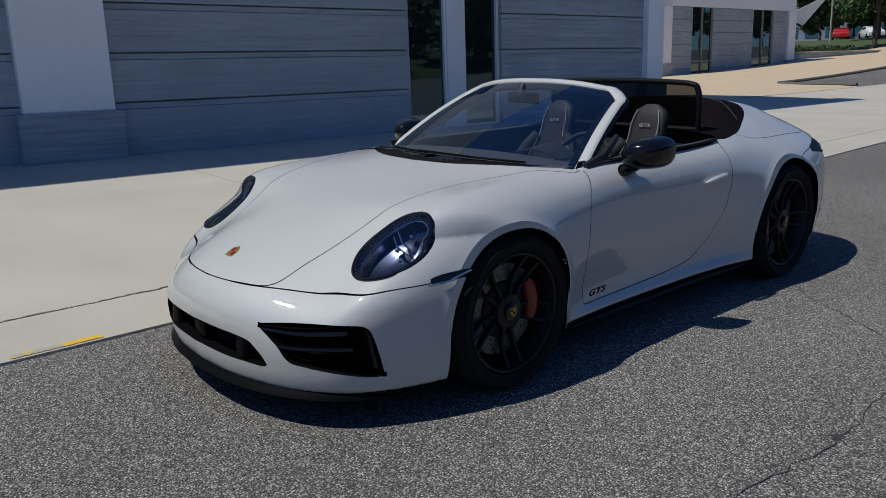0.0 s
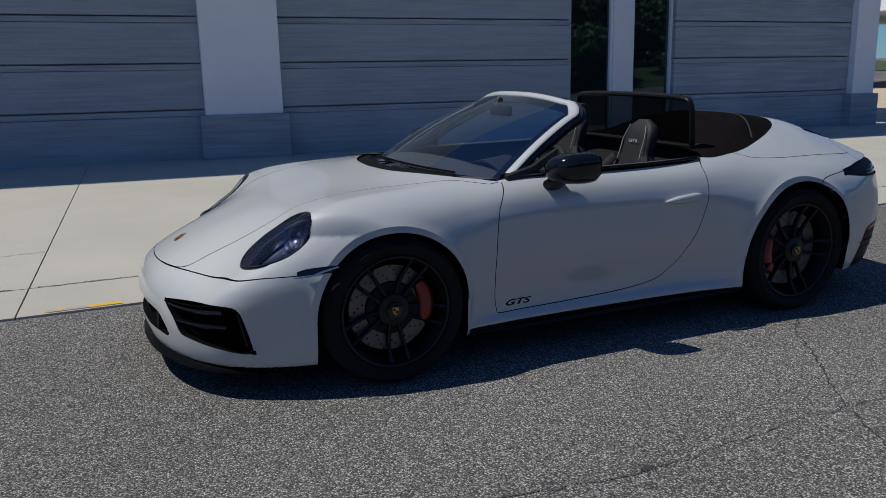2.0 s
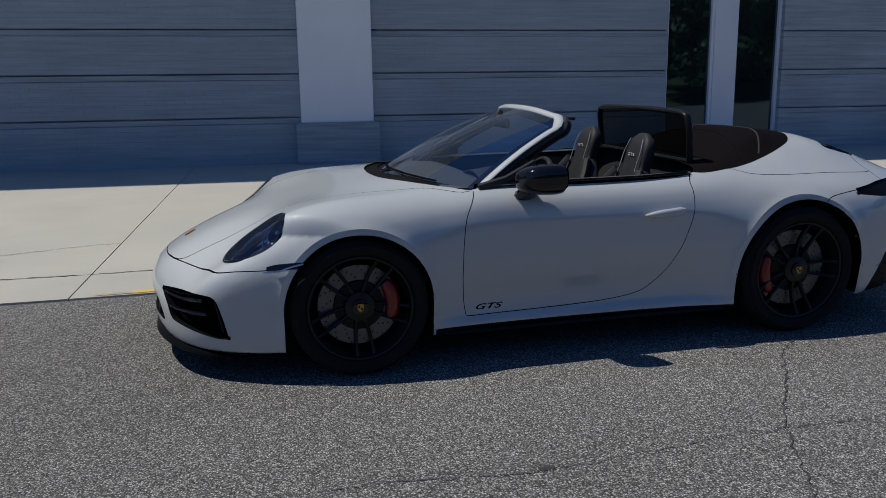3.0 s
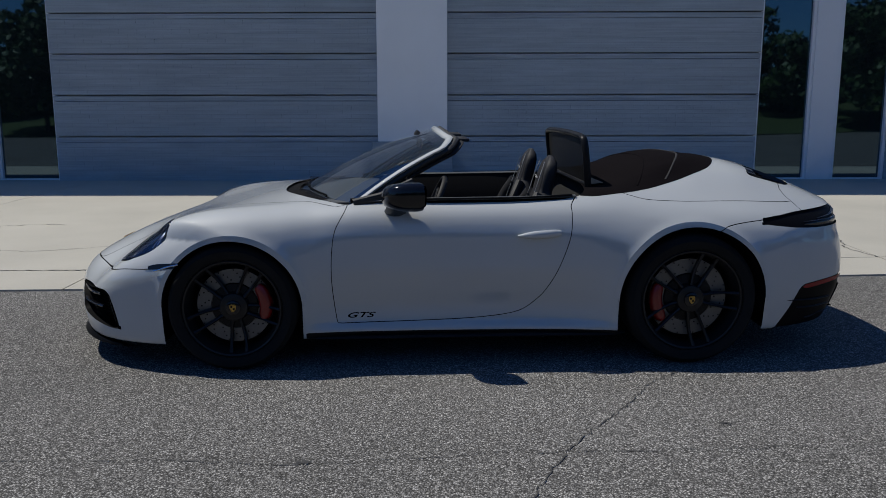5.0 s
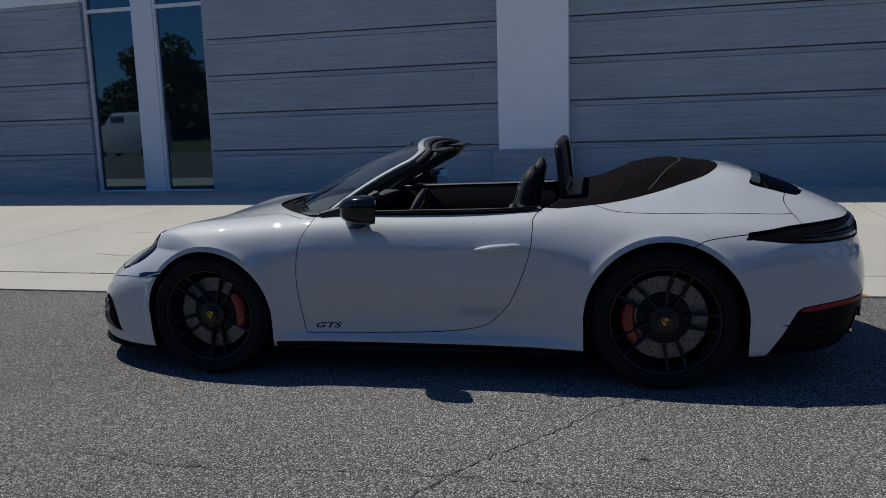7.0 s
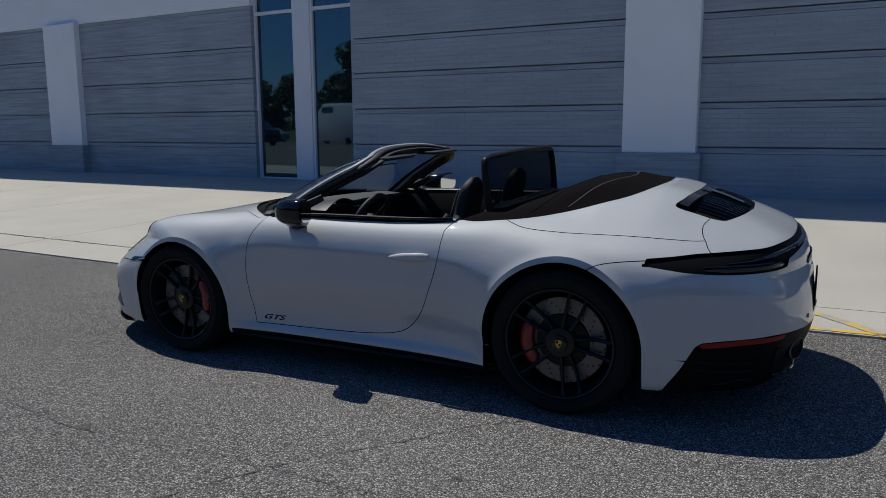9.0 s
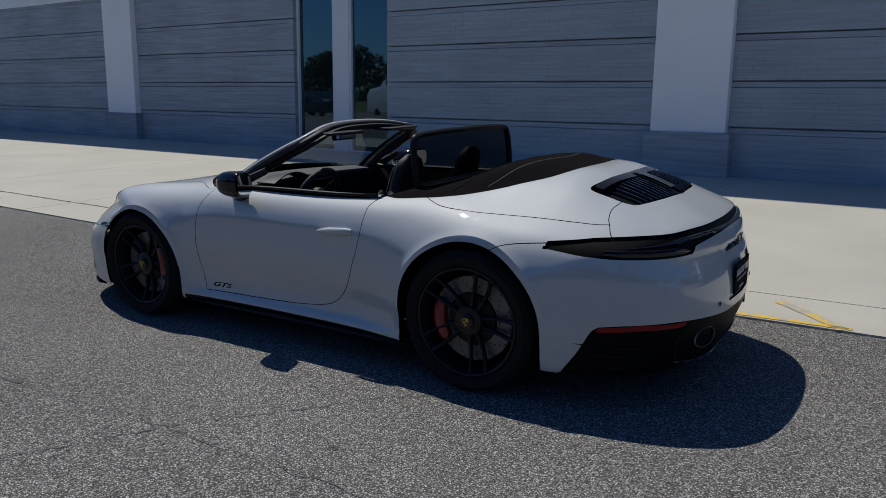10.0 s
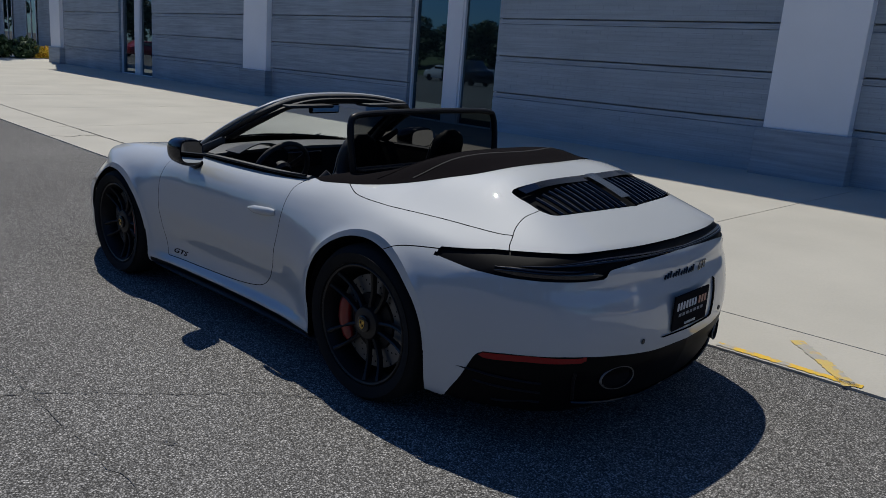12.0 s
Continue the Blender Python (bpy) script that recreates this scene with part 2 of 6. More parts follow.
def laid_brick(name, base):
    """Paint on single bricks: broad weathering across the wall, streaks along the courses, each brick a shade apart."""
    m = shader(name, base, rough=0.7)
    t = m.node_tree
    p = t.nodes["Principled BSDF"]
    geo, info, mp = t.nodes.new("ShaderNodeNewGeometry"), t.nodes.new("ShaderNodeObjectInfo"), t.nodes.new("ShaderNodeMapping")
    mp.inputs["Scale"].default_value = (1.2, 1.2, 11.0)
    t.links.new(geo.outputs["Position"], mp.inputs["Vector"])
    wide, streak, fine = (t.nodes.new("ShaderNodeTexNoise") for _ in range(3))
    for n, s, src in ((wide, 0.8, geo.outputs["Position"]), (streak, 1.0, mp.outputs[0]), (fine, 45.0, geo.outputs["Position"])):
        n.inputs["Scale"].default_value, n.inputs["Detail"].default_value = s, 5
        t.links.new(src, n.inputs["Vector"])
    total = None
    mp2, thin = t.nodes.new("ShaderNodeMapping"), t.nodes.new("ShaderNodeTexNoise")
    mp2.inputs["Scale"].default_value = (0.9, 0.9, 46.0)
    thin.inputs["Scale"].default_value, thin.inputs["Detail"].default_value = 1.0, 4
    t.links.new(geo.outputs["Position"], mp2.inputs["Vector"])
    t.links.new(mp2.outputs[0], thin.inputs["Vector"])
    for src, k in ((wide.outputs["Fac"], 0.30), (streak.outputs["Fac"], 0.46), (thin.outputs["Fac"], 0.46), (fine.outputs["Fac"], 0.14), (geo.outputs["Random Per Island"], 0.04)):
        a = t.nodes.new("ShaderNodeMath")
        a.operation = "MULTIPLY_ADD"
        t.links.new(src, a.inputs[0])
        a.inputs[1].default_value = k
        if total is None:
            a.inputs[2].default_value = 1 - 0.68 - 0.02
        else:
            t.links.new(total, a.inputs[2])
        total = a.outputs[0]
    mul = t.nodes.new("ShaderNodeVectorMath")
    mul.operation = "SCALE"
    mul.inputs[0].default_value = base
    t.links.new(total, mul.inputs["Scale"])
    t.links.new(mul.outputs[0], p.inputs["Base Color"])
    bp = t.nodes.new("ShaderNodeBump")
    bp.inputs["Strength"].default_value, bp.inputs["Distance"].default_value = 0.8, 0.004
    t.links.new(fine.outputs["Fac"], bp.inputs["Height"])
    t.links.new(bp.outputs[0], p.inputs["Normal"])
    return m


M_BRICK = laid_brick("painted_bricks", (0.345, 0.388, 0.418))
M_YELLOWPALE = flaked("faded_yellow_paint", (0.66, 0.48, 0.14), (0.44, 0.41, 0.35), 0.51, 8.0)
M_FARWALL = shader("blue_grey_render", (0.17, 0.21, 0.27), rough=0.8, vary=0.12, scale=0.6)
M_GREYBRICK = brick_paint("grey_painted_brick", (0.345, 0.388, 0.418))
M_DARKBRICK = brick_paint("base_painted_brick", (0.315, 0.355, 0.385))
M_WHITE = shader("white_stucco", (0.90, 0.90, 0.89), rough=0.75, vary=0.05, scale=1.5, fine=0.03, fine_scale=80, bump=0.002)
M_ALU = shader("white_aluminium", (0.74, 0.75, 0.77), rough=0.4, vary=0.03, scale=3)
M_PANE = shader("dark_mirror_pane", (0.010, 0.013, 0.014), rough=0.02, spec=1.0, coat=0.15)
M_PANE.node_tree.nodes["Principled BSDF"].inputs["Specular Tint"].default_value = (0.50, 0.80, 1.0, 1)
M_PANE.node_tree.nodes["Principled BSDF"].inputs["IOR"].default_value = 1.7
M_HEDGE = shader("hedge_leaf", (0.05, 0.085, 0.025), rough=0.6, vary=0.3, scale=3)
M_LEAF = shader("tree_leaf", (0.045, 0.085, 0.02), rough=0.55, vary=0.35, scale=1.5)
M_BARK = shader("bark", (0.09, 0.07, 0.05), rough=0.9, vary=0.3, scale=8)
M_GRASS = shader("lawn", (0.05, 0.075, 0.022), rough=0.9, vary=0.25, scale=2, fine=0.2, fine_scale=60)
M_FLOWER = shader("yellow_flowers", (0.75, 0.50, 0.03), rough=0.6, vary=0.2, scale=10)

# ---- mesh tools ----
def mesh_of(name, verts, faces, mats, smooth=True, index=None):
    me = bpy.data.meshes.new(name)
    me.from_pydata([tuple(map(float, v)) for v in verts], [], [tuple(map(int, f)) for f in faces])
    for m in (mats if isinstance(mats, (list, tuple)) else [mats]):
        me.materials.append(m)
    if smooth:
        me.polygons.foreach_set("use_smooth", [True] * len(me.polygons))
    if index is not None:
        me.polygons.foreach_set("material_index", index)
    me.update()
    return me


def link(name, me, parent=None, label="", at=None):
    ob = new(name, me)
    if parent is not None:
        ob.parent = parent
    if at is not None:
        ob.matrix_basis = at
    if label:
        ob["label"] = label
    return ob


def part(name, bm, material, parent, label="", smooth=True, at=None):
    """Links a bmesh as one mesh object under a thing or a part."""
    me = bpy.data.meshes.new(name)
    bm.to_mesh(me)
    bm.free()
    for m in (material if isinstance(material, (list, tuple)) else [material]):
        me.materials.append(m)
    if smooth:
        me.polygons.foreach_set("use_smooth", [True] * len(me.polygons))
        me.set_sharp_from_angle(angle=radians(38))
    return link(name, me, parent, label, at)


def thing(name, label, category, at=None, group="", kind="", data=None):
    ob = new(name, data)
    if at is not None:
        ob.matrix_world = at
    return tagged(ob, label, category, group, kind)


def box(bm, x0, x1, y0, y1, z0, z1, bevel=0.0, seg=1):
    r = bmesh.ops.create_cube(bm, size=1.0, matrix=Matrix.LocRotScale(((x0 + x1) / 2, (y0 + y1) / 2, (z0 + z1) / 2), None, (abs(x1 - x0), abs(y1 - y0), abs(z1 - z0))))
    if bevel:
        es = list({e for v in r["verts"] for e in v.link_edges})
        bmesh.ops.bevel(bm, geom=es, offset=bevel, segments=seg, affect="EDGES", profile=0.5)
    return bm


def box_bm(*a, **k):
    return box(bmesh.new(), *a, **k)


def lathe(profile, n=48, axis="Y", a0=0.0, a1=2 * math.pi):
    """Turns a profile of (radius, offset along the axis) round the axis."""
    bm = bmesh.new()
    full = abs(a1 - a0 - 2 * math.pi) < 1e-6
    rings = []
    for i in range(n if full else n + 1):
        a = a0 + (a1 - a0) * i / n
        c, s = math.cos(a), math.sin(a)
        row = []
        for r, h in profile:
            p = (r * c, h, r * s) if axis == "Y" else (r * c, r * s, h) if axis == "Z" else (h, r * c, r * s)
            row.append(bm.verts.new(p))
        rings.append(row)
    m = len(rings)
    for i in range(m if full else m - 1):
        p, q = rings[i], rings[(i + 1) % m]
        for j in range(len(profile) - 1):
            bm.faces.new((p[j], p[j + 1], q[j + 1], q[j]))
    bmesh.ops.recalc_face_normals(bm, faces=bm.faces)
    return bm


def smooth_line(pts, n=8, closed=False):
    """Catmull-Rom points through the given ones."""
    P = [np.array(p, float) for p in pts]
    k = len(P)
    out = []
    for i in range(k if closed else k - 1):
        g = (lambda j: P[j % k]) if closed else (lambda j: P[min(max(j, 0), k - 1)])
        a, b, c, d = g(i - 1), g(i), g(i + 1), g(i + 2)
        for s in range(n):
            t = s / n
            out.append(0.5 * (2 * b + (c - a) * t + (2 * a - 5 * b + 4 * c - d) * t * t + (3 * b - a - 3 * c + d) * t ** 3))
    if not closed:
        out.append(P[-1])
    return np.array(out)


def tube(pts, ra, rb=None, up=(0, 0, 1), sides=10, caps=True, closed=False, bm=None):
    """A rounded bar along points; ra across, rb along 'up'. Radii may be lists."""
    bm = bm or bmesh.new()
    pts = [Vector(p) for p in pts]
    n = len(pts)
    rb = ra if rb is None else rb
    rings = []
    for i, p in enumerate(pts):
        a, b = (pts[(i - 1) % n], pts[(i + 1) % n]) if closed else (pts[max(i - 1, 0)], pts[min(i + 1, n - 1)])
        d = (b - a).normalized()
        s = d.cross(Vector(up)).normalized()
        u = s.cross(d)
        A = ra[i] if isinstance(ra, (list, tuple, np.ndarray)) else ra
        B = rb[i] if isinstance(rb, (list, tuple, np.ndarray)) else rb
        rings.append([bm.verts.new(p + s * (A * math.cos(2 * math.pi * j / sides)) + u * (B * math.sin(2 * math.pi * j / sides))) for j in range(sides)])
    for i in range(n if closed else n - 1):
        p, q = rings[i], rings[(i + 1) % n]
        for j in range(sides):
            bm.faces.new((p[j], p[(j + 1) % sides], q[(j + 1) % sides], q[j]))
    if caps and not closed:
        bm.faces.new(rings[0][::-1])
        bm.faces.new(rings[-1])
    bmesh.ops.recalc_face_normals(bm, faces=bm.faces)
    return bm


def sheet(fn, nu, nv, bm=None):
    """A grid surface from fn(u, v), u and v from 0 to 1."""
    bm = bm or bmesh.new()
    g = [[bm.verts.new(fn(i / nu, j / nv)) for j in range(nv + 1)] for i in range(nu + 1)]
    for i in range(nu):
        for j in range(nv):
            bm.faces.new((g[i][j], g[i + 1][j], g[i + 1][j + 1], g[i][j + 1]))
    return bm


def slab(fn, nu, nv, thick):
    """A grid surface with thickness."""
    bm = sheet(fn, nu, nv)
    bmesh.ops.recalc_face_normals(bm, faces=bm.faces)
    bmesh.ops.solidify(bm, geom=bm.faces[:] + bm.edges[:] + bm.verts[:], thickness=thick)
    return bm


def letters(text, size, material, name, parent, at, label="", shear=0.0, depth=0.002, spread=1.0, bold=0.0):
    """Raised writing in the built-in font, as one mesh."""
    cu = bpy.data.curves.new(name, "FONT")
    cu.body, cu.size, cu.extrude, cu.shear, cu.space_character = text, size, depth, shear, spread
    cu.offset = bold
    cu.align_x, cu.align_y = "CENTER", "CENTER"
    tmp = bpy.data.objects.new("tmp", cu)
    scene.collection.objects.link(tmp)
    me = bpy.data.meshes.new_from_object(tmp.evaluated_get(bpy.context.evaluated_depsgraph_get()))
    bpy.data.objects.remove(tmp)
    bpy.data.curves.remove(cu)
    me.name = name
    me.materials.clear()
    me.materials.append(material)
    return link(name, me, parent, label, at)

# ---- the car's shape: a smooth solid, from which the panels are cut ----
class Curve:
    """Monotone cubic through (position, value) pairs."""
    def __init__(self, *pairs):
        self.x = np.array(pairs[0::2], float)
        self.y = np.array(pairs[1::2], float)
        h, d = np.diff(self.x), np.diff(self.y) / np.diff(self.x)
        m = np.zeros_like(self.x)
        m[1:-1] = np.where(d[:-1] * d[1:] > 0, 2 * d[:-1] * d[1:] / (d[:-1] + d[1:] + 1e-12), 0)
        m[0], m[-1] = d[0], d[-1]
        self.m, self.h = m, h

    def __call__(self, q):
        q = np.asarray(q, float)
        i = np.clip(np.searchsorted(self.x, q) - 1, 0, len(self.h) - 1)
        t = np.clip((q - self.x[i]) / self.h[i], -0.5, 1.5)
        t = np.where((q < self.x[0]) | (q > self.x[-1]), np.clip(t, 0, 1), t)
        h, t2, t3 = self.h[i], t * t, t ** 3
        return (2 * t3 - 3 * t2 + 1) * self.y[i] + (t3 - 2 * t2 + t) * h * self.m[i] + (3 * t2 - 2 * t3) * self.y[i + 1] + (t3 - t2) * h * self.m[i + 1]


NOSE, TAIL = -2.262, 2.312
Z_MID = Curve(-2.4, 0.40, -2.2, 0.525, -2.04, 0.603, -1.85, 0.681, -1.6, 0.766, -1.3, 0.838, -1.0, 0.897, -0.8, 0.935, -0.5, 0.94,
              0.5, 0.94, 0.8, 0.95, 1.1, 1.028, 1.35, 1.072, 1.55, 1.070, 1.8, 1.008, 2.0, 0.930, 2.15, 0.862, 2.25, 0.81, 2.4, 0.72)
Z_SIDE = Curve(-2.4, 0.18, -2.2, 0.33, -2.0, 0.47, -1.85, 0.575, -1.7, 0.69, -1.557, 0.792, -1.4, 0.832, -1.225, 0.850, -1.0, 0.860, -0.7, 0.875,
               -0.3, 0.890, 0.2, 0.895, 0.6, 0.912, 0.85, 0.935, 1.1, 0.915, 1.35, 0.885, 1.6, 0.865, 1.9, 0.83, 2.1, 0.79, 2.4, 0.70)
Y_BELL = Curve(-2.4, 0.66, -1.6, 0.665, -1.1, 0.76, -0.75, 0.785, -0.3, 0.75, 0.4, 0.75, 0.9, 0.78, 2.4, 0.80)
WIDE = Curve(-2.4, 0.68, -2.1, 0.785, -1.9, 0.825, -1.667, 0.868, -1.461, 0.902, -1.225, 0.914, -1.0, 0.895, -0.8, 0.868, -0.5, 0.856, -0.2, 0.852,
             0.2, 0.857, 0.5, 0.870, 0.8, 0.905, 1.0, 0.923, 1.225, 0.936, 1.45, 0.928, 1.7, 0.895, 1.9, 0.850, 2.1, 0.78, 2.4, 0.64)
LEAN_DOOR = Curve(0.05, -0.10, 0.13, -0.055, 0.20, -0.022, 0.245, -0.052, 0.30, -0.058, 0.42, -0.030, 0.56, 0.0, 0.70, -0.001, 0.76, -0.013, 0.80, -0.029, 0.84, -0.053, 0.88, -0.088, 0.92, -0.13, 1.1, -0.36)
LEAN_ARCH = Curve(0.05, -0.05, 0.2, -0.015, 0.45, 0.0, 0.60, -0.001, 0.66, -0.010, 0.72, -0.031, 0.78, -0.063, 0.84, -0.108, 0.90, -0.165, 1.0, -0.28, 1.1, -0.40)
FRONT_Z = Curve(0.05, 0.20, 0.115, 0.08, 0.16, 0.03, 0.23, 0.012, 0.33, 0.006, 0.42, 0.0, 0.48, 0.012, 0.54, 0.06, 0.60, 0.15, 0.70, 0.32)
FRONT_Y = Curve(0.0, 0.0, 0.2, 0.014, 0.4, 0.060, 0.55, 0.125, 0.65, 0.195, 0.75, 0.295, 0.83, 0.43, 0.95, 0.75)
REAR_Z = Curve(0.05, 0.30, 0.14, 0.14, 0.20, 0.075, 0.30, 0.032, 0.39, 0.004, 0.48, 0.0, 0.56, 0.006, 0.64, 0.022, 0.71, 0.045, 0.80, 0.055, 0.95, 0.09)
REAR_Y = Curve(0.0, 0.0, 0.2, 0.012, 0.4, 0.045, 0.6, 0.115, 0.7, 0.185, 0.8, 0.33, 0.9, 0.60, 0.97, 0.9)
Z_LOW = Curve(-2.4, 0.145, -1.6, 0.138, -0.8, 0.155, 0.8, 0.165, 1.6, 0.18, 2.4, 0.175)
F_AXLE, R_AXLE = (-1.238, 0.340), (1.215, 0.358)
F_ARCH, R_ARCH = 0.364, 0.398


def smax(a, b, k):
    h = np.maximum(k - np.abs(a - b), 0) / k
    return np.maximum(a, b) + h * h * k * 0.25


def top_height(x, Y):
    b = np.clip(Y / Y_BELL(x), 0, 1) ** np.interp(x, [0.5, 1.3], [1.5, 2.0])
    bell = 0.5 * (1 + np.cos(np.pi * b))
    zs = Z_SIDE(x)
    return zs + (Z_MID(x) - zs) * bell


def solid(p):
    """Below zero inside the body."""
    x, Y, z = p[..., 0], np.sqrt(p[..., 1] ** 2 + 1e-8), p[..., 2]
    near = np.maximum(np.exp(-(np.maximum(x - F_AXLE[0], 0) / 0.50) ** 4), np.exp(-(np.maximum(R_AXLE[0] - x, 0) / 0.52) ** 4))
    side = Y - (WIDE(x) + near * LEAN_ARCH(z) + (1 - near) * LEAN_DOOR(z))
    # the arches stand slightly proud of the flanks
    for (cx, cz), r in ((F_AXLE, F_ARCH), (R_AXLE, R_ARCH)):
        d = np.hypot(x - cx, z - cz) - r
        side = side - 0.012 * np.exp(-(np.maximum(d, 0) / 0.035) ** 2)
    top = (z - top_height(x, Y)) * 0.93
    front = (NOSE + FRONT_Y(Y) + FRONT_Z(z)) - x
    rear = x - (TAIL - REAR_Y(Y) - REAR_Z(z))
    f = smax(top, side, np.interp(x, [-1.9, -1.2, -0.6, 0.6, 1.2, 2.0], [0.10, 0.13, 0.09, 0.09, 0.15, 0.12]))
    f = smax(f, front, 0.13)
    f = smax(f, rear, 0.07)
    return smax(f, Z_LOW(x) - z, 0.02)


STEPS = np.concatenate([np.eye(3), -np.eye(3)])


def slope(p, e=0.004):
    v = solid(p[None] + STEPS.reshape((6,) + (1,) * (p.ndim - 1) + (3,)) * e)
    g = np.stack([v[0] - v[3], v[1] - v[4], v[2] - v[5]], -1)
    return g / (np.linalg.norm(g, axis=-1, keepdims=True) + 1e-12)


def skin(step=0.02):
    """The solid's surface as quads (surface nets, then drawn onto the surface)."""
    ax = [np.arange(a, b, step) for a, b in ((-2.36, 2.36), (-0.99 - step / 2, 1.0), (0.06, 1.2))]
    G = np.stack(np.meshgrid(*ax, indexing="ij"), -1)
    S = solid(G) < 0
    n = np.array(S.shape) - 1
    cnt = sum(S[i:n[0] + i, j:n[1] + j, k:n[2] + k].astype(int) for i in (0, 1) for j in (0, 1) for k in (0, 1))
    act = (cnt > 0) & (cnt < 8)
    ids = -np.ones(n, int)
    idx = np.argwhere(act)
    ids[act] = np.arange(len(idx))
    P = G[idx[:, 0], idx[:, 1], idx[:, 2]] + step / 2
    e = 0.003
    for _ in range(5):
        v = solid(np.concatenate([P[None], P[None] + STEPS[:, None] * e]))
        g = np.stack([v[1] - v[4], v[2] - v[5], v[3] - v[6]], -1) / (2 * e)
        P = P - np.clip(v[0] / (np.sum(g * g, -1) + 1e-9), -step, step)[:, None] * g
    faces = []
    for a in range(3):
        b, c = (a + 1) % 3, (a + 2) % 3
        lo, hi = [slice(None)] * 3, [slice(None)] * 3
        lo[a], hi[a] = slice(0, -1), slice(1, None)
        Q = np.argwhere(S[tuple(lo)] != S[tuple(hi)])
        Q = Q[(Q[:, b] >= 1) & (Q[:, c] >= 1) & (Q[:, b] < n[b]) & (Q[:, c] < n[c])]
        O = []
        for db, dc in ((-1, -1), (0, -1), (0, 0), (-1, 0)):
            R = Q.copy()
            R[:, b] += db
            R[:, c] += dc
            O.append(ids[R[:, 0], R[:, 1], R[:, 2]])
        O = np.stack(O, -1)
        flip = ~S[Q[:, 0], Q[:, 1], Q[:, 2]]
        O[flip] = O[flip][:, ::-1]
        faces += O[O.min(1) >= 0].tolist()
    return P, faces


def outline(pts, n=8, smooth=True):
    """Signed distance to a closed outline in a plane, below zero inside."""
    L = smooth_line(pts, n, True) if smooth else np.array(pts, float)
    lo, hi = L.min(0), L.max(0)

    def dist(u, v):
        u, v = np.asarray(u, float), np.asarray(v, float)
        shape = u.shape
        far_off = np.hypot(np.maximum(np.maximum(lo[0] - u, u - hi[0]), 0), np.maximum(np.maximum(lo[1] - v, v - hi[1]), 0))
        if u.ndim:
            near = far_off < 0.12
            u, v = u[near], v[near]
        best, inside = np.full(u.shape, 1e9), np.zeros(u.shape, bool)
        for (ax, ay), (bx, by) in zip(L, np.roll(L, -1, 0)):
            dx, dy = bx - ax, by - ay
            t = np.clip(((u - ax) * dx + (v - ay) * dy) / (dx * dx + dy * dy + 1e-12), 0, 1)
            best = np.minimum(best, (u - ax - t * dx) ** 2 + (v - ay - t * dy) ** 2)
            with np.errstate(divide="ignore", invalid="ignore"):
                cross = ((ay > v) != (by > v)) & (u < dx * (v - ay) / (dy if abs(dy) > 1e-12 else 1e-12) + ax)
            inside ^= cross
        found = np.where(inside, -1, 1) * np.sqrt(best)
        if not shape:
            return found
        far_off[near] = found
        return far_off
    return dist


def mirrored(pts):
    """A closed outline across the middle line from the half with y > 0."""
    return [*pts, *[(x, -y) for x, y in pts[::-1]]]


def cut(bm, fn, gate=None):
    """Splits the faces along fn = 0, so that each lies on one side."""
    bm.verts.ensure_lookup_table()
    P = np.array([v.co[:] for v in bm.verts])
    V = fn(P)
    V = np.where(np.abs(V) < 1e-5, 1e-5, V)
    ok = np.ones(len(P), bool) if gate is None else gate(P)
    fresh = {}
    bm.verts.index_update()
    low = {w: bool(V[w.index] < 0) for w in bm.verts}
    E = [(e, e.verts[0].index, e.verts[1].index) for e in bm.edges]
    I = np.array([(i, j) for _, i, j in E])
    hit = ((V[I[:, 0]] < 0) != (V[I[:, 1]] < 0)) & (ok[I[:, 0]] | ok[I[:, 1]])
    sel = np.nonzero(hit)[0]
    if len(sel) == 0:
        return
    pa, pb = P[I[sel, 0]], P[I[sel, 1]]
    lo, hi, fa, fb = np.zeros(len(sel)), np.ones(len(sel)), V[I[sel, 0]].copy(), V[I[sel, 1]].copy()
    t = fa / (fa - fb)
    for _ in range(4):
        ft = fn(pa + (pb - pa) * t[:, None])
        same = (ft < 0) == (fa < 0)
        lo, fa = np.where(same, t, lo), np.where(same, ft, fa)
        hi, fb = np.where(same, hi, t), np.where(same, fb, ft)
        t = lo + (hi - lo) * np.clip(fa / np.where(np.abs(fa - fb) < 1e-12, 1e-12, fa - fb), 0, 1)
    for k, q in zip(sel, np.clip(t, 0.01, 0.99)):
        e = E[k][0]
        _, nv = bmesh.utils.edge_split(e, e.verts[0], float(q))
        fresh[nv] = True
    done = set()
    for v in list(fresh):
        for f in list(v.link_faces):
            if f in done or not f.is_valid:
                continue
            ring = list(f.verts)
            at = [i for i, w in enumerate(ring) if w in fresh]
            n, todo = len(ring), []
            if len(at) == 2:
                todo = [(at[0], at[1])]
            elif len(at) > 2:
                # several crossings: split off each run that lies inside
                for i, j in zip(at, at[1:] + at[:1]):
                    mid = [ring[(i + k) % n] for k in range(1, (j - i) % n)]
                    if mid and all(low.get(w, False) for w in mid):
                        todo.append((i, j))
            done.add(f)
            for i, j in todo:
                if (j - i) % n in (1, n - 1):
                    continue
                a, b = ring[i], ring[j]
                for g in [g for g in a.link_faces if b in g.verts[:]]:
                    try:
                        nf, _ = bmesh.utils.face_split(g, a, b)
                        done.update((g, nf))
                        break
                    except ValueError:
                        pass
    bm.normal_update()


def mirrored_y(pts):
    """Closed (y, z) outline from its half with y >= 0."""
    return pts + [(-y, z) for y, z in pts[::-1] if y > 1e-6]


CAR_AT = pose(-0.041, -0.025, 0.024, 1.5, 0, 3.4)
car = thing("car", "pale grey convertible sports car parked with folded top", "car", CAR_AT)

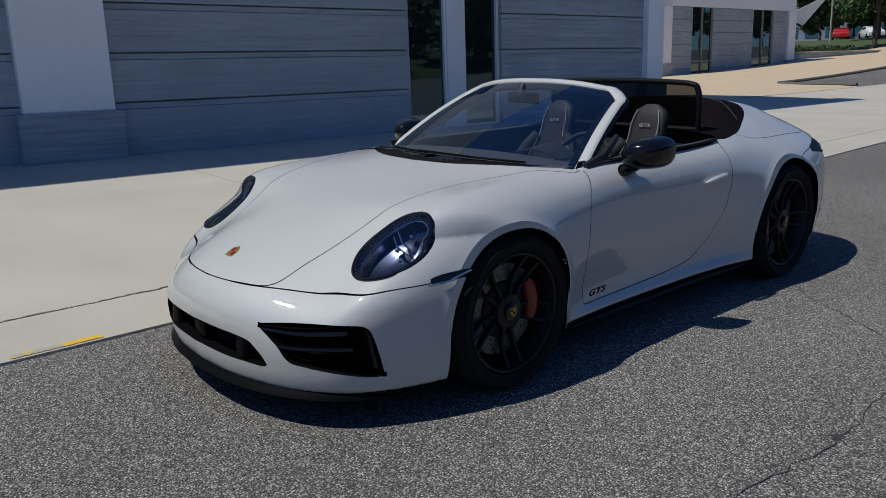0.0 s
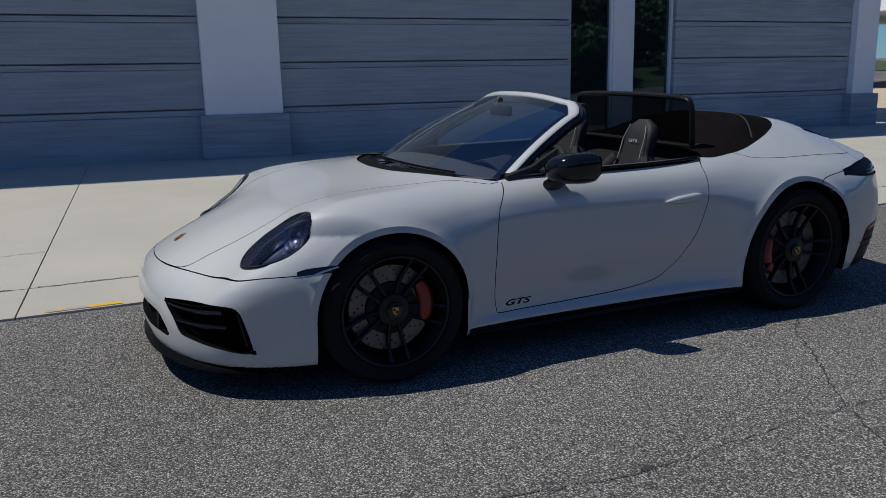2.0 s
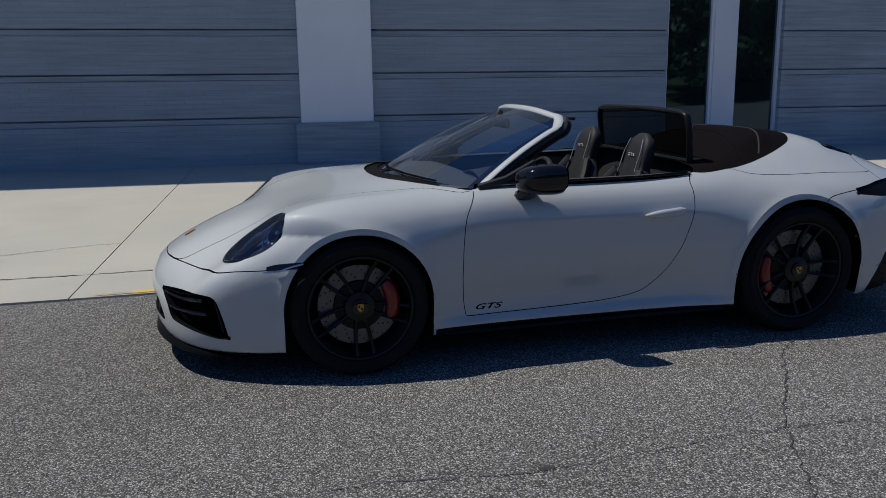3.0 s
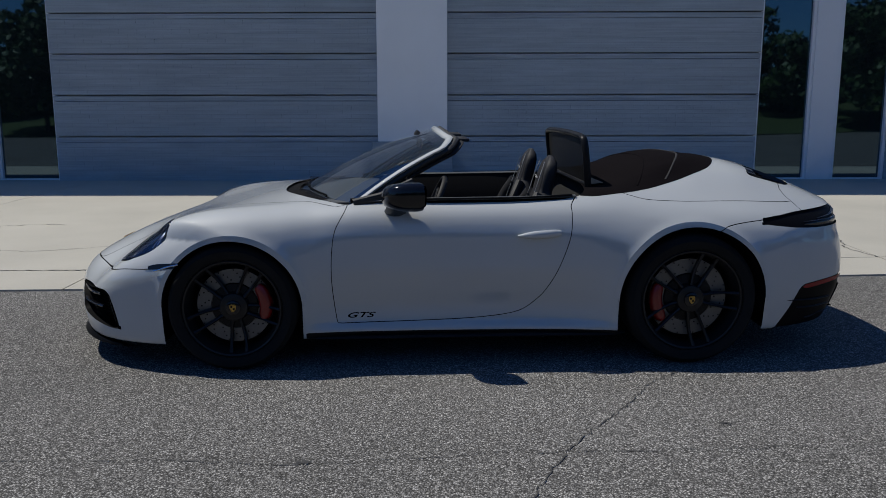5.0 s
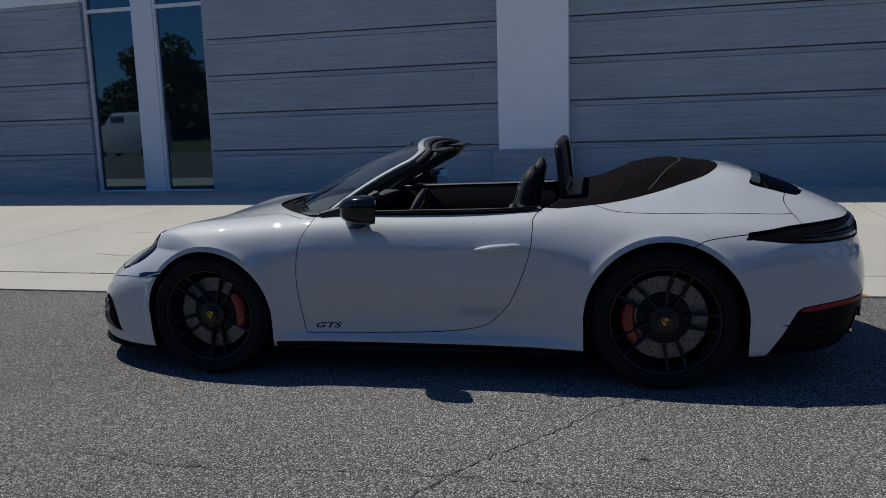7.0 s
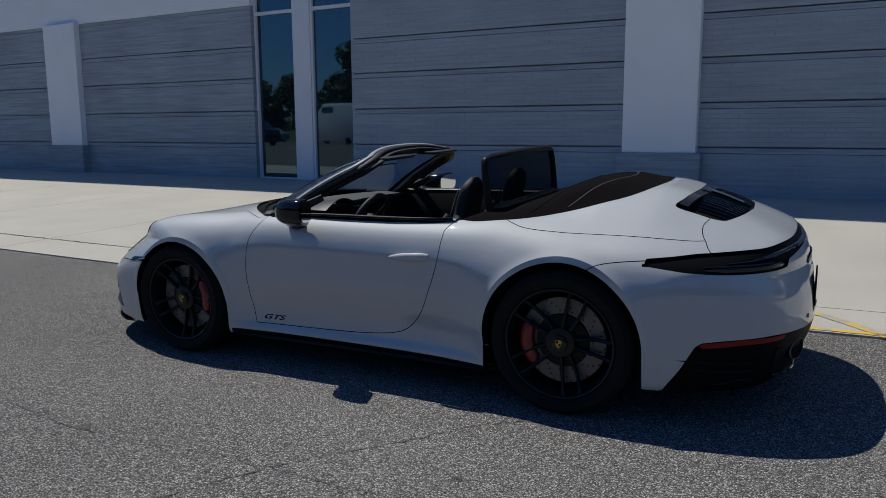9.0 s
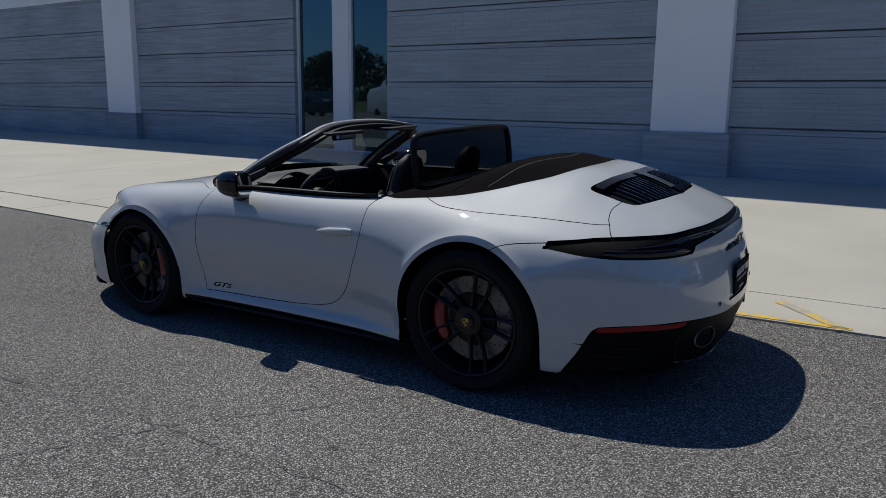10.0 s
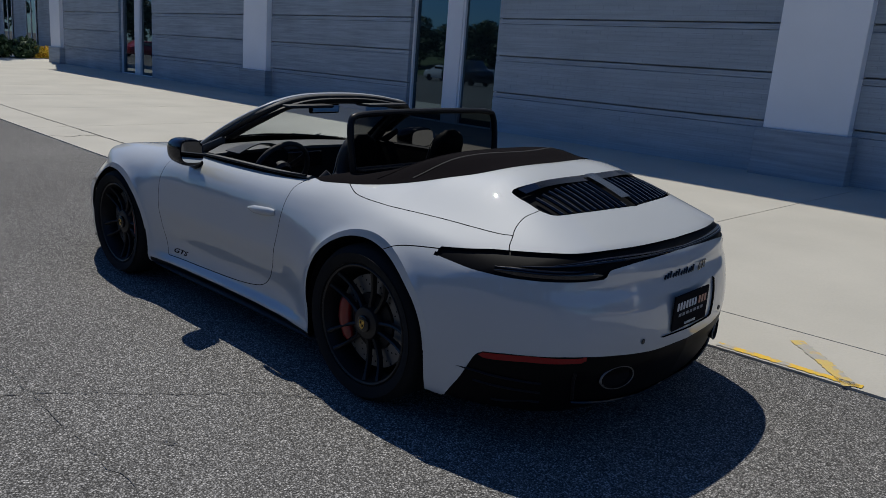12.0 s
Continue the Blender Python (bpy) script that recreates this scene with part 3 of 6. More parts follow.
DOOR = outline([(-0.60, 1.0), (-0.634, 0.864), (-0.693, 0.75), (-0.713, 0.634), (-0.718, 0.481), (-0.708, 0.335), (-0.700, 0.275), (-0.695, 0.246), (-0.684, 0.2375), (-0.62, 0.236), (-0.24, 0.241), (0.065, 0.253),
                (0.279, 0.284), (0.38, 0.35), (0.448, 0.44), (0.507, 0.569), (0.550, 0.70), (0.562, 0.80), (0.563, 0.858), (0.555, 1.0)], 6)
HOOD = outline(mirrored([(-2.173, 0.0), (-2.165, 0.12), (-2.145, 0.22), (-2.105, 0.32), (-2.05, 0.372), (-1.94, 0.392), (-1.82, 0.42), (-1.5, 0.50), (-1.2, 0.565), (-0.9, 0.63), (-0.6, 0.66)]), 5)
CABIN = outline(mirrored([(-0.93, 0.0), (-0.90, 0.25), (-0.80, 0.48), (-0.66, 0.645), (-0.52, 0.715), (-0.2, 0.738), (0.3, 0.742), (0.55, 0.738), (0.66, 0.66), (0.70, 0.35), (0.70, 0.0)]), 6)
COWL = outline(mirrored([(-1.05, 0.0), (-1.02, 0.27), (-0.90, 0.51), (-0.735, 0.68), (-0.60, 0.735), (-0.4, 0.6), (-0.4, 0.0)]), 6)
TONNEAU = outline(mirrored([(0.50, 0.0), (0.56, 0.60), (0.66, 0.722), (0.86, 0.700), (1.00, 0.655), (1.14, 0.595), (1.32, 0.515), (1.46, 0.410), (1.535, 0.24), (1.555, 0.0)]), 6)
DECK = outline(mirrored([(0.55, 0.0), (0.62, 0.62), (0.82, 0.675), (0.90, 0.715), (0.99, 0.746), (1.17, 0.751), (1.39, 0.731), (1.655, 0.707), (1.825, 0.672), (1.87, 0.60), (1.90, 0.0)]), 6)
LID = outline(mirrored([(1.80, 0.0), (1.83, 0.40), (1.832, 0.50), (1.812, 0.57), (1.818, 0.63), (1.838, 0.672), (1.885, 0.74), (2.05, 0.78), (2.30, 0.60), (2.4, 0.0)]), 6)
GRILLE = outline(mirrored([(1.718, 0.0), (1.712, 0.2), (1.692, 0.37), (1.664, 0.470), (1.695, 0.494), (1.764, 0.497), (1.855, 0.500), (1.915, 0.455), (1.965, 0.28), (1.985, 0.0)]), 5)
SEAM_F = Curve(-2.4, 0.53, -2.08, 0.518, -1.98, 0.510, -1.91, 0.524, -1.80, 0.543, -1.69, 0.550, -1.5, 0.563, -1.3, 0.575)
SEAM_R = Curve(1.2, 0.70, 1.33, 0.728, 1.40, 0.757, 1.5, 0.773, 1.65, 0.786, 1.9, 0.81, 2.4, 0.83)
MARKER = outline([(-1.69, 0.549), (-1.665, 0.568), (-1.625, 0.578), (-1.487, 0.591), (-1.38, 0.600), (-1.38, 0.566), (-1.51, 0.561)], 3, False)
SIDE_PTS = [(0.4475, 0.404), (0.567, 0.415), (0.7265, 0.422), (0.8765, 0.425), (0.94, 0.413), (0.965, 0.36), (0.99, 0.225), (0.975, 0.214), (0.9375, 0.214), (0.825, 0.235),
                       (0.684, 0.258), (0.609, 0.275), (0.5545, 0.331), (0.475, 0.385)]
SIDE_INTAKE = outline(SIDE_PTS, 4)
MID_PTS = [(s * y, z) for s, pts in ((1, [(0.20, 0.352), (0.34, 0.342), (0.40, 0.318), (0.460, 0.242), (0.36, 0.239), (0.1, 0.244)]), (-1, [(0.1, 0.244), (0.36, 0.239), (0.460, 0.242), (0.40, 0.318), (0.34, 0.342), (0.20, 0.352)])) for y, z in pts]
MID_INTAKE = outline(MID_PTS, 2)
PLATE = outline(mirrored_y([(0.0, 0.640), (0.255, 0.640), (0.27, 0.628), (0.262, 0.56), (0.235, 0.472), (0.222, 0.464), (0.0, 0.464)]), 2, False)
DIFFUSER = outline([(1.64, 0.10), (1.715, 0.212), (1.775, 0.296), (1.834, 0.404), (1.86, 0.425), (1.95, 0.436), (2.14, 0.450), (2.19, 0.448), (2.25, 0.436), (2.29, 0.42), (2.6, 0.395), (2.6, 0.10)], 2, False)
REFLECTOR = outline([(1.840, 0.402), (1.865, 0.422), (1.95, 0.432), (2.05, 0.442), (2.19, 0.444), (2.186, 0.424), (2.03, 0.416), (1.90, 0.402)], 2, False)
LAMP_TOP = Curve(0.0, 0.838, 0.4, 0.840, 0.63, 0.829, 0.745, 0.815, 0.80, 0.800, 0.847, 0.787, 0.95, 0.78)
LAMP_LOW = Curve(0.0, 0.800, 0.28, 0.792, 0.48, 0.774, 0.50, 0.768, 0.52, 0.740, 0.67, 0.734, 0.78, 0.731, 0.836, 0.738, 0.856, 0.758, 0.87, 0.789)
HL_C = np.array((-1.708, 0.672, 0.668))
HL_U = np.array((0.29, 0.09, 0.205)) / 0.3664
HL_N = slope((HL_C * 1.0)[None])[0]
HL_V = np.cross(HL_N, HL_U)
HL_V /= np.linalg.norm(HL_V)


def absy(P):
    return np.stack([P[..., 0], np.abs(P[..., 1]), P[..., 2]], -1)


def in_headlamp(P):
    q = absy(P) - HL_C
    u, v = q @ HL_U, q @ HL_V
    d = (np.sqrt((u / 0.187) ** 2 + (v / 0.126) ** 2 + 1e-9) - 1) * 0.14
    return np.maximum(d, P[..., 0] + 1.35)


def in_arch(P):
    a = np.hypot(P[..., 0] - F_AXLE[0], P[..., 2] - F_AXLE[1]) - F_ARCH
    b = np.hypot(P[..., 0] - R_AXLE[0], P[..., 2] - R_AXLE[1]) - R_ARCH
    # straight down below the axle
    a = np.where(P[..., 2] < F_AXLE[1], np.abs(P[..., 0] - F_AXLE[0]) - F_ARCH, a)
    b = np.where(P[..., 2] < R_AXLE[1], np.abs(P[..., 0] - R_AXLE[0]) - R_ARCH, b)
    return np.minimum(a, b)


def in_lamp(P):
    Y, z = np.abs(P[..., 1]), P[..., 2]
    return np.maximum(np.maximum(z - LAMP_TOP(Y), LAMP_LOW(Y) - z), 1.60 - P[..., 0])


def plan(fn):
    return lambda P: np.where(P[..., 2] > 0.48, fn(P[..., 0], P[..., 1]), 1.0)


f_door = lambda P: np.where(np.abs(P[..., 1]) > 0.5, DOOR(P[..., 0], P[..., 2]), 1.0)
f_cabin, f_cowl, f_ton, f_deck, f_lid, f_grille, f_hood = (plan(o) for o in (CABIN, COWL, TONNEAU, DECK, LID, GRILLE, HOOD))
f_seam_f = lambda P: np.maximum(P[..., 2] - SEAM_F(P[..., 0]), P[..., 0] + 1.3)
f_seam_r = lambda P: np.maximum(P[..., 2] - SEAM_R(P[..., 0]), 1.34 - P[..., 0])
f_marker = lambda P: np.where(np.abs(P[..., 1]) > 0.6, MARKER(P[..., 0], P[..., 2]), 1.0)
f_side_in = lambda P: np.where(P[..., 0] < -1.5, SIDE_INTAKE(np.abs(P[..., 1]) + 0.5 * (P[..., 0] + 2.26), P[..., 2]), 1.0)
f_mid_in = lambda P: np.where(P[..., 0] < -1.5, MID_INTAKE(P[..., 1], P[..., 2]), 1.0)
f_diff = lambda P: np.where(P[..., 0] > 1.4, DIFFUSER(P[..., 0] + 0.0, P[..., 2]), 1.0)
f_refl = lambda P: np.where(P[..., 0] > 1.4, REFLECTOR(P[..., 0], P[..., 2]), 1.0)
f_lip = lambda P: np.maximum(P[..., 2] - 0.152 + 0.05 * np.clip((P[..., 0] + 2.02) / 0.18, 0, 1), P[..., 0] + 1.84)
f_plate = lambda P: np.where(P[..., 0] > 2.0, PLATE(P[..., 1], P[..., 2]), 1.0)
f_sill = lambda P: np.maximum(P[..., 2] - (0.172 + 0.02 * (np.abs(P[..., 0]) < 3)), np.abs(P[..., 0]) - 0.86)
GAP = 0.0021
FLANGE = 0.026


def build_body():
    P, faces = skin(0.02)
    bm = bmesh.new()
    vs = [bm.verts.new(p) for p in P]
    for f in faces:
        try:
            bm.faces.new([vs[i] for i in f])
        except ValueError:
            pass
    lines = [f_cabin, f_ton, f_cowl, in_headlamp, in_lamp, f_grille, f_marker, f_side_in, f_mid_in, f_diff, f_refl, f_lip, f_sill, f_plate, in_arch]
    for fn in lines:
        cut(bm, fn)
    inside = in_arch(np.array([f.calc_center_median()[:] for f in bm.faces])) < 0
    bmesh.ops.delete(bm, geom=[f for f, k in zip(list(bm.faces), inside) if k], context="FACES")
    cut(bm, lambda p: in_arch(p) - FLANGE)
    seams = [f_door, f_hood, f_deck, f_lid, f_seam_f, f_seam_r]
    for fn in seams:
        for s in (-GAP, GAP):
            cut(bm, lambda p, fn=fn, s=s: fn(p) + s)
    C = np.array([f.calc_center_median()[:] for f in bm.faces])
    v = {k: fn(C) for k, fn in dict(cabin=f_cabin, ton=f_ton, cowl=f_cowl, hl=in_headlamp, lamp=in_lamp, grille=f_grille, marker=f_marker, side=f_side_in,
                                    mid=f_mid_in, diff=f_diff, refl=f_refl, lip=f_lip, plate=f_plate, sill=f_sill, door=f_door, hood=f_hood, deck=f_deck, lid=f_lid, sf=f_seam_f, sr=f_seam_r).items()}
    kind = np.array(["body"] * len(C), dtype=object)

    def gap(fn, where=True):
        kind[(np.abs(v[fn]) < GAP) & where & (kind != "none")] = "gap"
    left = C[:, 1] < 0
    kind[v["deck"] < 0] = "top_cover"
    kind[v["sr"] < 0] = "rear_bumper"
    kind[(v["lid"] < 0) & (C[:, 2] > 0.78)] = "engine_lid"
    kind[v["sf"] < 0] = "front_bumper"
    kind[v["hood"] < 0] = "hood"
    kind[(v["door"] < 0) & left] = "door"
    kind[(v["door"] < 0) & ~left] = "door_far"
    fl = (in_arch(C) < FLANGE) & (np.abs(C[:, 1]) > 0.7) & (C[:, 2] > 0.36)
    gap("door")
    gap("hood")
    gap("deck", v["lid"] > 0)
    gap("lid", C[:, 2] > 0.80)
    gap("sf", v["hood"] > 0)
    gap("sr", (C[:, 0] < 1.75) & (C[:, 0] > 1.345))
    for k, n in (("grille", "grille_base"), ("side", "intake"), ("mid", "intake"), ("plate", "plate_recess"), ("diff", "diffuser"), ("refl", "reflector"), ("lip", "front_lip"), ("sill", "sill"), ("lamp", "tail_lamp"), ("marker", "marker"), ("hl", "headlamp"), ("ton", "soft_top"), ("cowl", "cowl"), ("cabin", "none")):
        kind[v[k] < 0] = n
    kind[(C[:, 2] < Z_LOW(C[:, 0]) + 0.004)] = "none"
    kind[fl & np.isin(kind, ["body", "front_bumper", "rear_bumper", "door", "door_far"])] = "arch"
    for k in ("headlamp", "marker", "sill", "reflector"):
        kind[(kind == k) & ~left] = k + "_far"
    groups = {}
    for f, k in zip(bm.faces, kind):
        groups.setdefault(k, []).append(f)
    out = {}
    for k, fs in groups.items():
        if k in ("gap", "none"):
            continue
        ids, verts, polys = {}, [], []
        for f in fs:
            row = []
            for w in f.verts:
                if w not in ids:
                    ids[w] = len(verts)
                    verts.append(tuple(w.co))
                row.append(ids[w])
            polys.append(row)
        out[k] = (np.array(verts), polys)
    bm.free()
    return out, (P, faces)


def panel(name, geo, material, parent, label="", push=0.0):
    V, polys = geo
    N = slope(V)
    me = mesh_of(name, V + N * push, polys, material)
    me.normals_split_custom_set_from_vertices([tuple(n) for n in N])
    return link(name, me, parent, label)


REG, RAW = build_body()
body = panel("body", REG["body"], M_PAINT, car)
for nm, key in (("hood", "hood"), ("front_bumper", "front_bumper"), ("rear_bumper", "rear_bumper"), ("engine_lid", "engine_lid"), ("top_cover", "top_cover")):
    if key in REG:
        panel(nm, REG[key], M_PAINT, car)
door_l = panel("door", REG["door"], M_PAINT, car)
door_r = panel("door", REG["door_far"], M_PAINT, car)
V, polys = REG["soft_top"]


def soft_rise(V):
    """How far the folded top stands above the deck line."""
    r = np.clip(-f_ton(V) / 0.15, 0, 1)
    r = r * r * (3 - 2 * r) * np.clip((V[:, 0] - 0.82) / 0.30, 0, 1) * np.clip((1.58 - V[:, 0]) / 0.40, 0, 1)
    return 0.036 * r + 0.003


V = V + np.stack([0 * V[:, 0], 0 * V[:, 0], soft_rise(V)], -1)
link("soft_top", mesh_of("soft_top", V, polys, M_FABRIC), car, "folded dark brown-black fabric soft top")
panel("cowl", REG["cowl"], M_LIP, car, "black plastic cowl below the windscreen", push=-0.022)
# turned-out flanges round the wheel openings
V, polys = REG["arch"]
d, side, N = np.clip(in_arch(V) / FLANGE, 0, 1), np.sign(V[:, 1]), slope(V)
V = V + np.stack([0 * d, side * 0.004 * (1 - d), 0 * d], -1)
N = 0.4 * N + 0.6 * np.stack([0 * d, side, -0.12 + 0 * d], -1)
N /= np.linalg.norm(N, axis=1)[:, None]
for fx in (-1, 1):
    for s in (-1, 1):
        use = [f for f in polys if V[f[0], 0] * fx > 0 and V[f[0], 1] * s > 0]
        ids = sorted({i for f in use for i in f})
        new_id = {i: k for k, i in enumerate(ids)}
        me = mesh_of("arch_flange", V[ids], [[new_id[i] for i in f] for f in use], M_PAINT)
        me.normals_split_custom_set_from_vertices([tuple(n) for n in N[ids]])
        link("arch_flange", me, car)
panel("diffuser", REG["diffuser"], M_LIP, car, "black rear diffuser", push=-0.004)
for far in ("", "_far"):
    panel("sill_trim", REG["sill" + far], M_SATIN, car)
    panel("side_marker", REG["marker" + far], M_BLACK, car, push=0.002)
    panel("rear_reflector", REG["reflector" + far], M_REDLENS, car, "red rear reflector strip", push=0.003)
# near-black copy of the skin set inside: shade of the gaps as colour
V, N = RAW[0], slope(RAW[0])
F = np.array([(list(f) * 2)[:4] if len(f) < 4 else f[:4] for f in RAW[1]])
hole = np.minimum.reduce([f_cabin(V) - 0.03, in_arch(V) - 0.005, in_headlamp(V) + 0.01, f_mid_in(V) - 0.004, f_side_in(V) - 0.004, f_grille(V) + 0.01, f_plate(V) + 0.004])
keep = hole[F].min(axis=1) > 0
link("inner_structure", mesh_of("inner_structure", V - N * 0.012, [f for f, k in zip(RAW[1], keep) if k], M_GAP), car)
# ---- the setting ----
SLOPE, CROWN = 0.029, -0.934                    # the road and pavement rise gently towards the wall
KERB = Curve(-80, 0.5, -30, 0.62, -10.4, 0.685, -6.9, 0.70, -4.4, 0.715, -3.3, 0.735, -2.1, 0.80, 0.0, 0.96, 2.0, 1.14, 3.2, 1.22, 6.9, 1.60, 9.15, 1.81, 30, 3.6)
RISE = Curve(-300, 0.0, 5.0, 0.0, 20.0, 0.03, 27.0, 0.10, 34.0, 0.27, 48.5, 0.86, 58.0, 1.25, 70.0, 2.1, 95.0, 3.3, 300, 4.0)


def land(x, y):
    d = y - CROWN
    return float(RISE(x)) + (SLOPE * min(d, 11.0) if d > 0 else 0.006 * max(d, -40))


def build_ground():
    xs = np.concatenate([np.linspace(-1500, -60, 8), np.linspace(-50, 70, 61), np.linspace(90, 1500, 8)])
    ys = np.concatenate([np.linspace(-1500, -60, 8), np.array([-50, -30, -15, -8, -5, -3, -2, -1.2, -0.934, 0, 1.5, 4, 7, 10.07, 14, 20, 30, 45, 60]), np.linspace(80, 1500, 8)])
    verts = [(x, y, land(x, y)) for x in xs for y in ys]
    n = len(ys)
    faces = [(i * n + j, (i + 1) * n + j, (i + 1) * n + j + 1, i * n + j + 1) for i in range(len(xs) - 1) for j in range(n - 1)]
    ob = link("road", mesh_of("road", verts, faces, M_ASPHALT))
    tagged(ob, "worn grey asphalt road with pale stones", "road", kind="structure")


build_ground()


def pave_z(x, y):
    return land(x, y) + 0.014


WALL_Y, PIL_Y, WIN_Y, BASE_Z, FRIEZE_Z, TOP_Z = 8.45, 8.30, 8.60, 0.0, 3.95, 12.0
pavement = thing("pavement", "pale concrete pavement of large slabs beside the road", "pavement", kind="structure")
XJ = [-60, -45, -33, -25.5, -22.2, -19, -15.7, -12.5, -9.35, -6.15, -3.0, 0.19, 3.78, 7.1, 10.4, 14, 18, 24, 30]
for i in range(len(XJ) - 1):
    for y0, y1 in (("k", "j"), ("j", 9.2)):
        a, b = XJ[i] + 0.005, XJ[i + 1] - 0.005
        n = 8

        def top(u, v, a=a, b=b, y0=y0, y1=y1):
            x = a + (b - a) * u
            k = float(KERB(x))
            lo = k if y0 == "k" else k + 0.656
            hi = k + 0.644 if y1 == "j" else y1
            y = lo + (hi - lo) * v
            return (x, y, pave_z(x, y))
        bm = sheet(top, n, 2)
        r = bmesh.ops.extrude_face_region(bm, geom=bm.faces[:])
        for v in [g for g in r["geom"] if isinstance(g, bmesh.types.BMVert)]:
            v.co.z -= 0.08
        bmesh.ops.recalc_face_normals(bm, faces=bm.faces)
        part("slab", bm, M_CONCRETE, pavement, smooth=False)
bm = sheet(lambda u, v: (-60 + 90 * u, float(KERB(-60 + 90 * u)) + 0.02 + v * (9.2 - float(KERB(-60 + 90 * u))), pave_z(-60 + 90 * u, float(KERB(-60 + 90 * u)) + 0.02 + v * (9.2 - float(KERB(-60 + 90 * u)))) - 0.010), 60, 6)
part("joint_bed", bm, M_JOINT, pavement, smooth=False)

wall = thing("wall_north", "grey painted brick wall with horizontal grooves, in shade", "wall", kind="structure")
BANDS = [(-0.3, 1.032), (1.052, 1.726), (1.746, 2.416), (2.436, 3.084), (3.104, 3.95)]
PILS = [(-16.45, -15.20), (-1.28, -0.10)]
WINS = [(-9.46, -6.84), (5.18, 7.46)]
ENDS = (-33.1, 12.5)
WINS_ALL = [(-25.85, -22.95)] + WINS
edges = [ENDS[0]] + [e for w in WINS_ALL for e in w] + [ENDS[1] - 0.55]
for i in range(0, len(edges), 2):
    a, b = edges[i], edges[i + 1]
    for z0, z1 in BANDS:
        near = a > -7 and b < 5.5 and z0 > -1
        part("band", box_bm(a, b, WALL_Y + (0.0025 if near else 0.0), WALL_Y + 0.25, z0, z1 - 0.088, bevel=0.007, seg=2), M_GREYBRICK, wall, smooth=False)
        part("top_course", box_bm(a, b, WALL_Y + 0.007, WALL_Y + 0.25, z1 - 0.082, z1, bevel=0.004), M_GREYBRICK, wall, smooth=False)
    part("backing", box_bm(a, b, WALL_Y + 0.10, WALL_Y + 0.3, -0.3, FRIEZE_Z), M_DARKBRICK, wall, smooth=False)
part("frieze", box_bm(ENDS[0], ENDS[1], WALL_Y - 0.02, WALL_Y + 0.5, FRIEZE_Z + 0.9, TOP_Z, bevel=0.01), M_WHITE, wall, "white stucco upper wall", smooth=False)
for i in range(0, len(edges), 2):
    part("frieze", box_bm(edges[i], edges[i + 1] + (0.55 if i == len(edges) - 2 else 0), WALL_Y - 0.02, WALL_Y + 0.5, FRIEZE_Z, FRIEZE_Z + 0.9), M_WHITE, wall, "white stucco upper wall", smooth=False)
part("coping", box_bm(ENDS[0] - 0.2, ENDS[1] + 0.2, WALL_Y - 0.2, WALL_Y + 0.6, TOP_Z, TOP_Z + 0.25, bevel=0.02), M_WHITE, wall, smooth=False)
part("return_wall", box_bm(ENDS[1] - 0.5, ENDS[1], WALL_Y + 0.5, 30, -0.3, TOP_Z), M_WHITE, wall, smooth=False)
part("far_return_wall", box_bm(ENDS[0], ENDS[0] + 0.5, WALL_Y + 0.5, 30, -0.3, TOP_Z), M_WHITE, wall, smooth=False)
for a, b in PILS + [(11.95, 12.55), (-33.15, -31.9)]:
    pil = thing("pilaster", "white stucco pilaster on a grey brick plinth", "pilaster", kind="structure")
    part("shaft", box_bm(a, b, PIL_Y, WALL_Y + 0.1, 0.95, FRIEZE_Z + 0.02, bevel=0.012, seg=2), M_WHITE, pil, smooth=False)
    part("plinth", box_bm(a - 0.09, b + 0.09, PIL_Y - 0.07, WALL_Y + 0.05, -0.3, 0.955, bevel=0.012, seg=2), M_DARKBRICK, pil, "grey brick plinth", smooth=False)


def storefront(a, b, zb=0.24, zt=3.74):
    w = thing("window", "tall storefront window of dark glass in white aluminium frames", "window", kind="structure")
    mid, fw = (a + b) / 2, 0.055
    y0, y1 = WIN_Y - 0.06, WIN_Y + 0.06
    m0, m1 = mid - 0.20, mid + 0.22
    top = FRIEZE_Z + 0.9
    for p0, p1 in ((a, m0), (m1, b)):
        part("frame", box_bm(p0, p0 + fw, y0, y1, zb, top, bevel=0.006), M_ALU, w, smooth=False)
        part("frame", box_bm(p1 - fw, p1, y0, y1, zb, top, bevel=0.006), M_ALU, w, smooth=False)
        part("bottom_rail", box_bm(p0 + fw, p1 - fw, y0, y1, zb, zb + 0.075, bevel=0.006), M_ALU, w, smooth=False)
        part("transom", box_bm(p0 + fw, p1 - fw, y0, y1, zt, zt + 0.07, bevel=0.006), M_ALU, w, smooth=False)
        part("pane", box_bm(p0 + fw, p1 - fw, WIN_Y, WIN_Y + 0.02, zb + 0.075, zt), M_PANE, w, smooth=False)
        part("upper_pane", box_bm(p0 + fw, p1 - fw, WIN_Y, WIN_Y + 0.02, zt + 0.07, top), M_PANE, w, smooth=False)
    part("mullion", box_bm(m0, m1, y0 - 0.02, y1, zb - 0.02, top, bevel=0.006), M_ALU, w, "wide white mullion", smooth=False)
    return w


for a, b in WINS_ALL:
    storefront(a, b)


# ---- painted bricks of the middle bay: the courses at eye height singly, the rest joined ----
def brick_mesh(name, w, h):
    bm = box_bm(-w / 2, w / 2, -0.004, 0.006, -h / 2, h / 2)
    bmesh.ops.bevel(bm, geom=[e for e in bm.edges if all(v.co.y < 0 for v in e.verts)], offset=0.0025, segments=1, affect="EDGES")
    me = bpy.data.meshes.new(name)
    bm.to_mesh(me)
    bm.free()
    me.materials.append(M_BRICK)
    return me


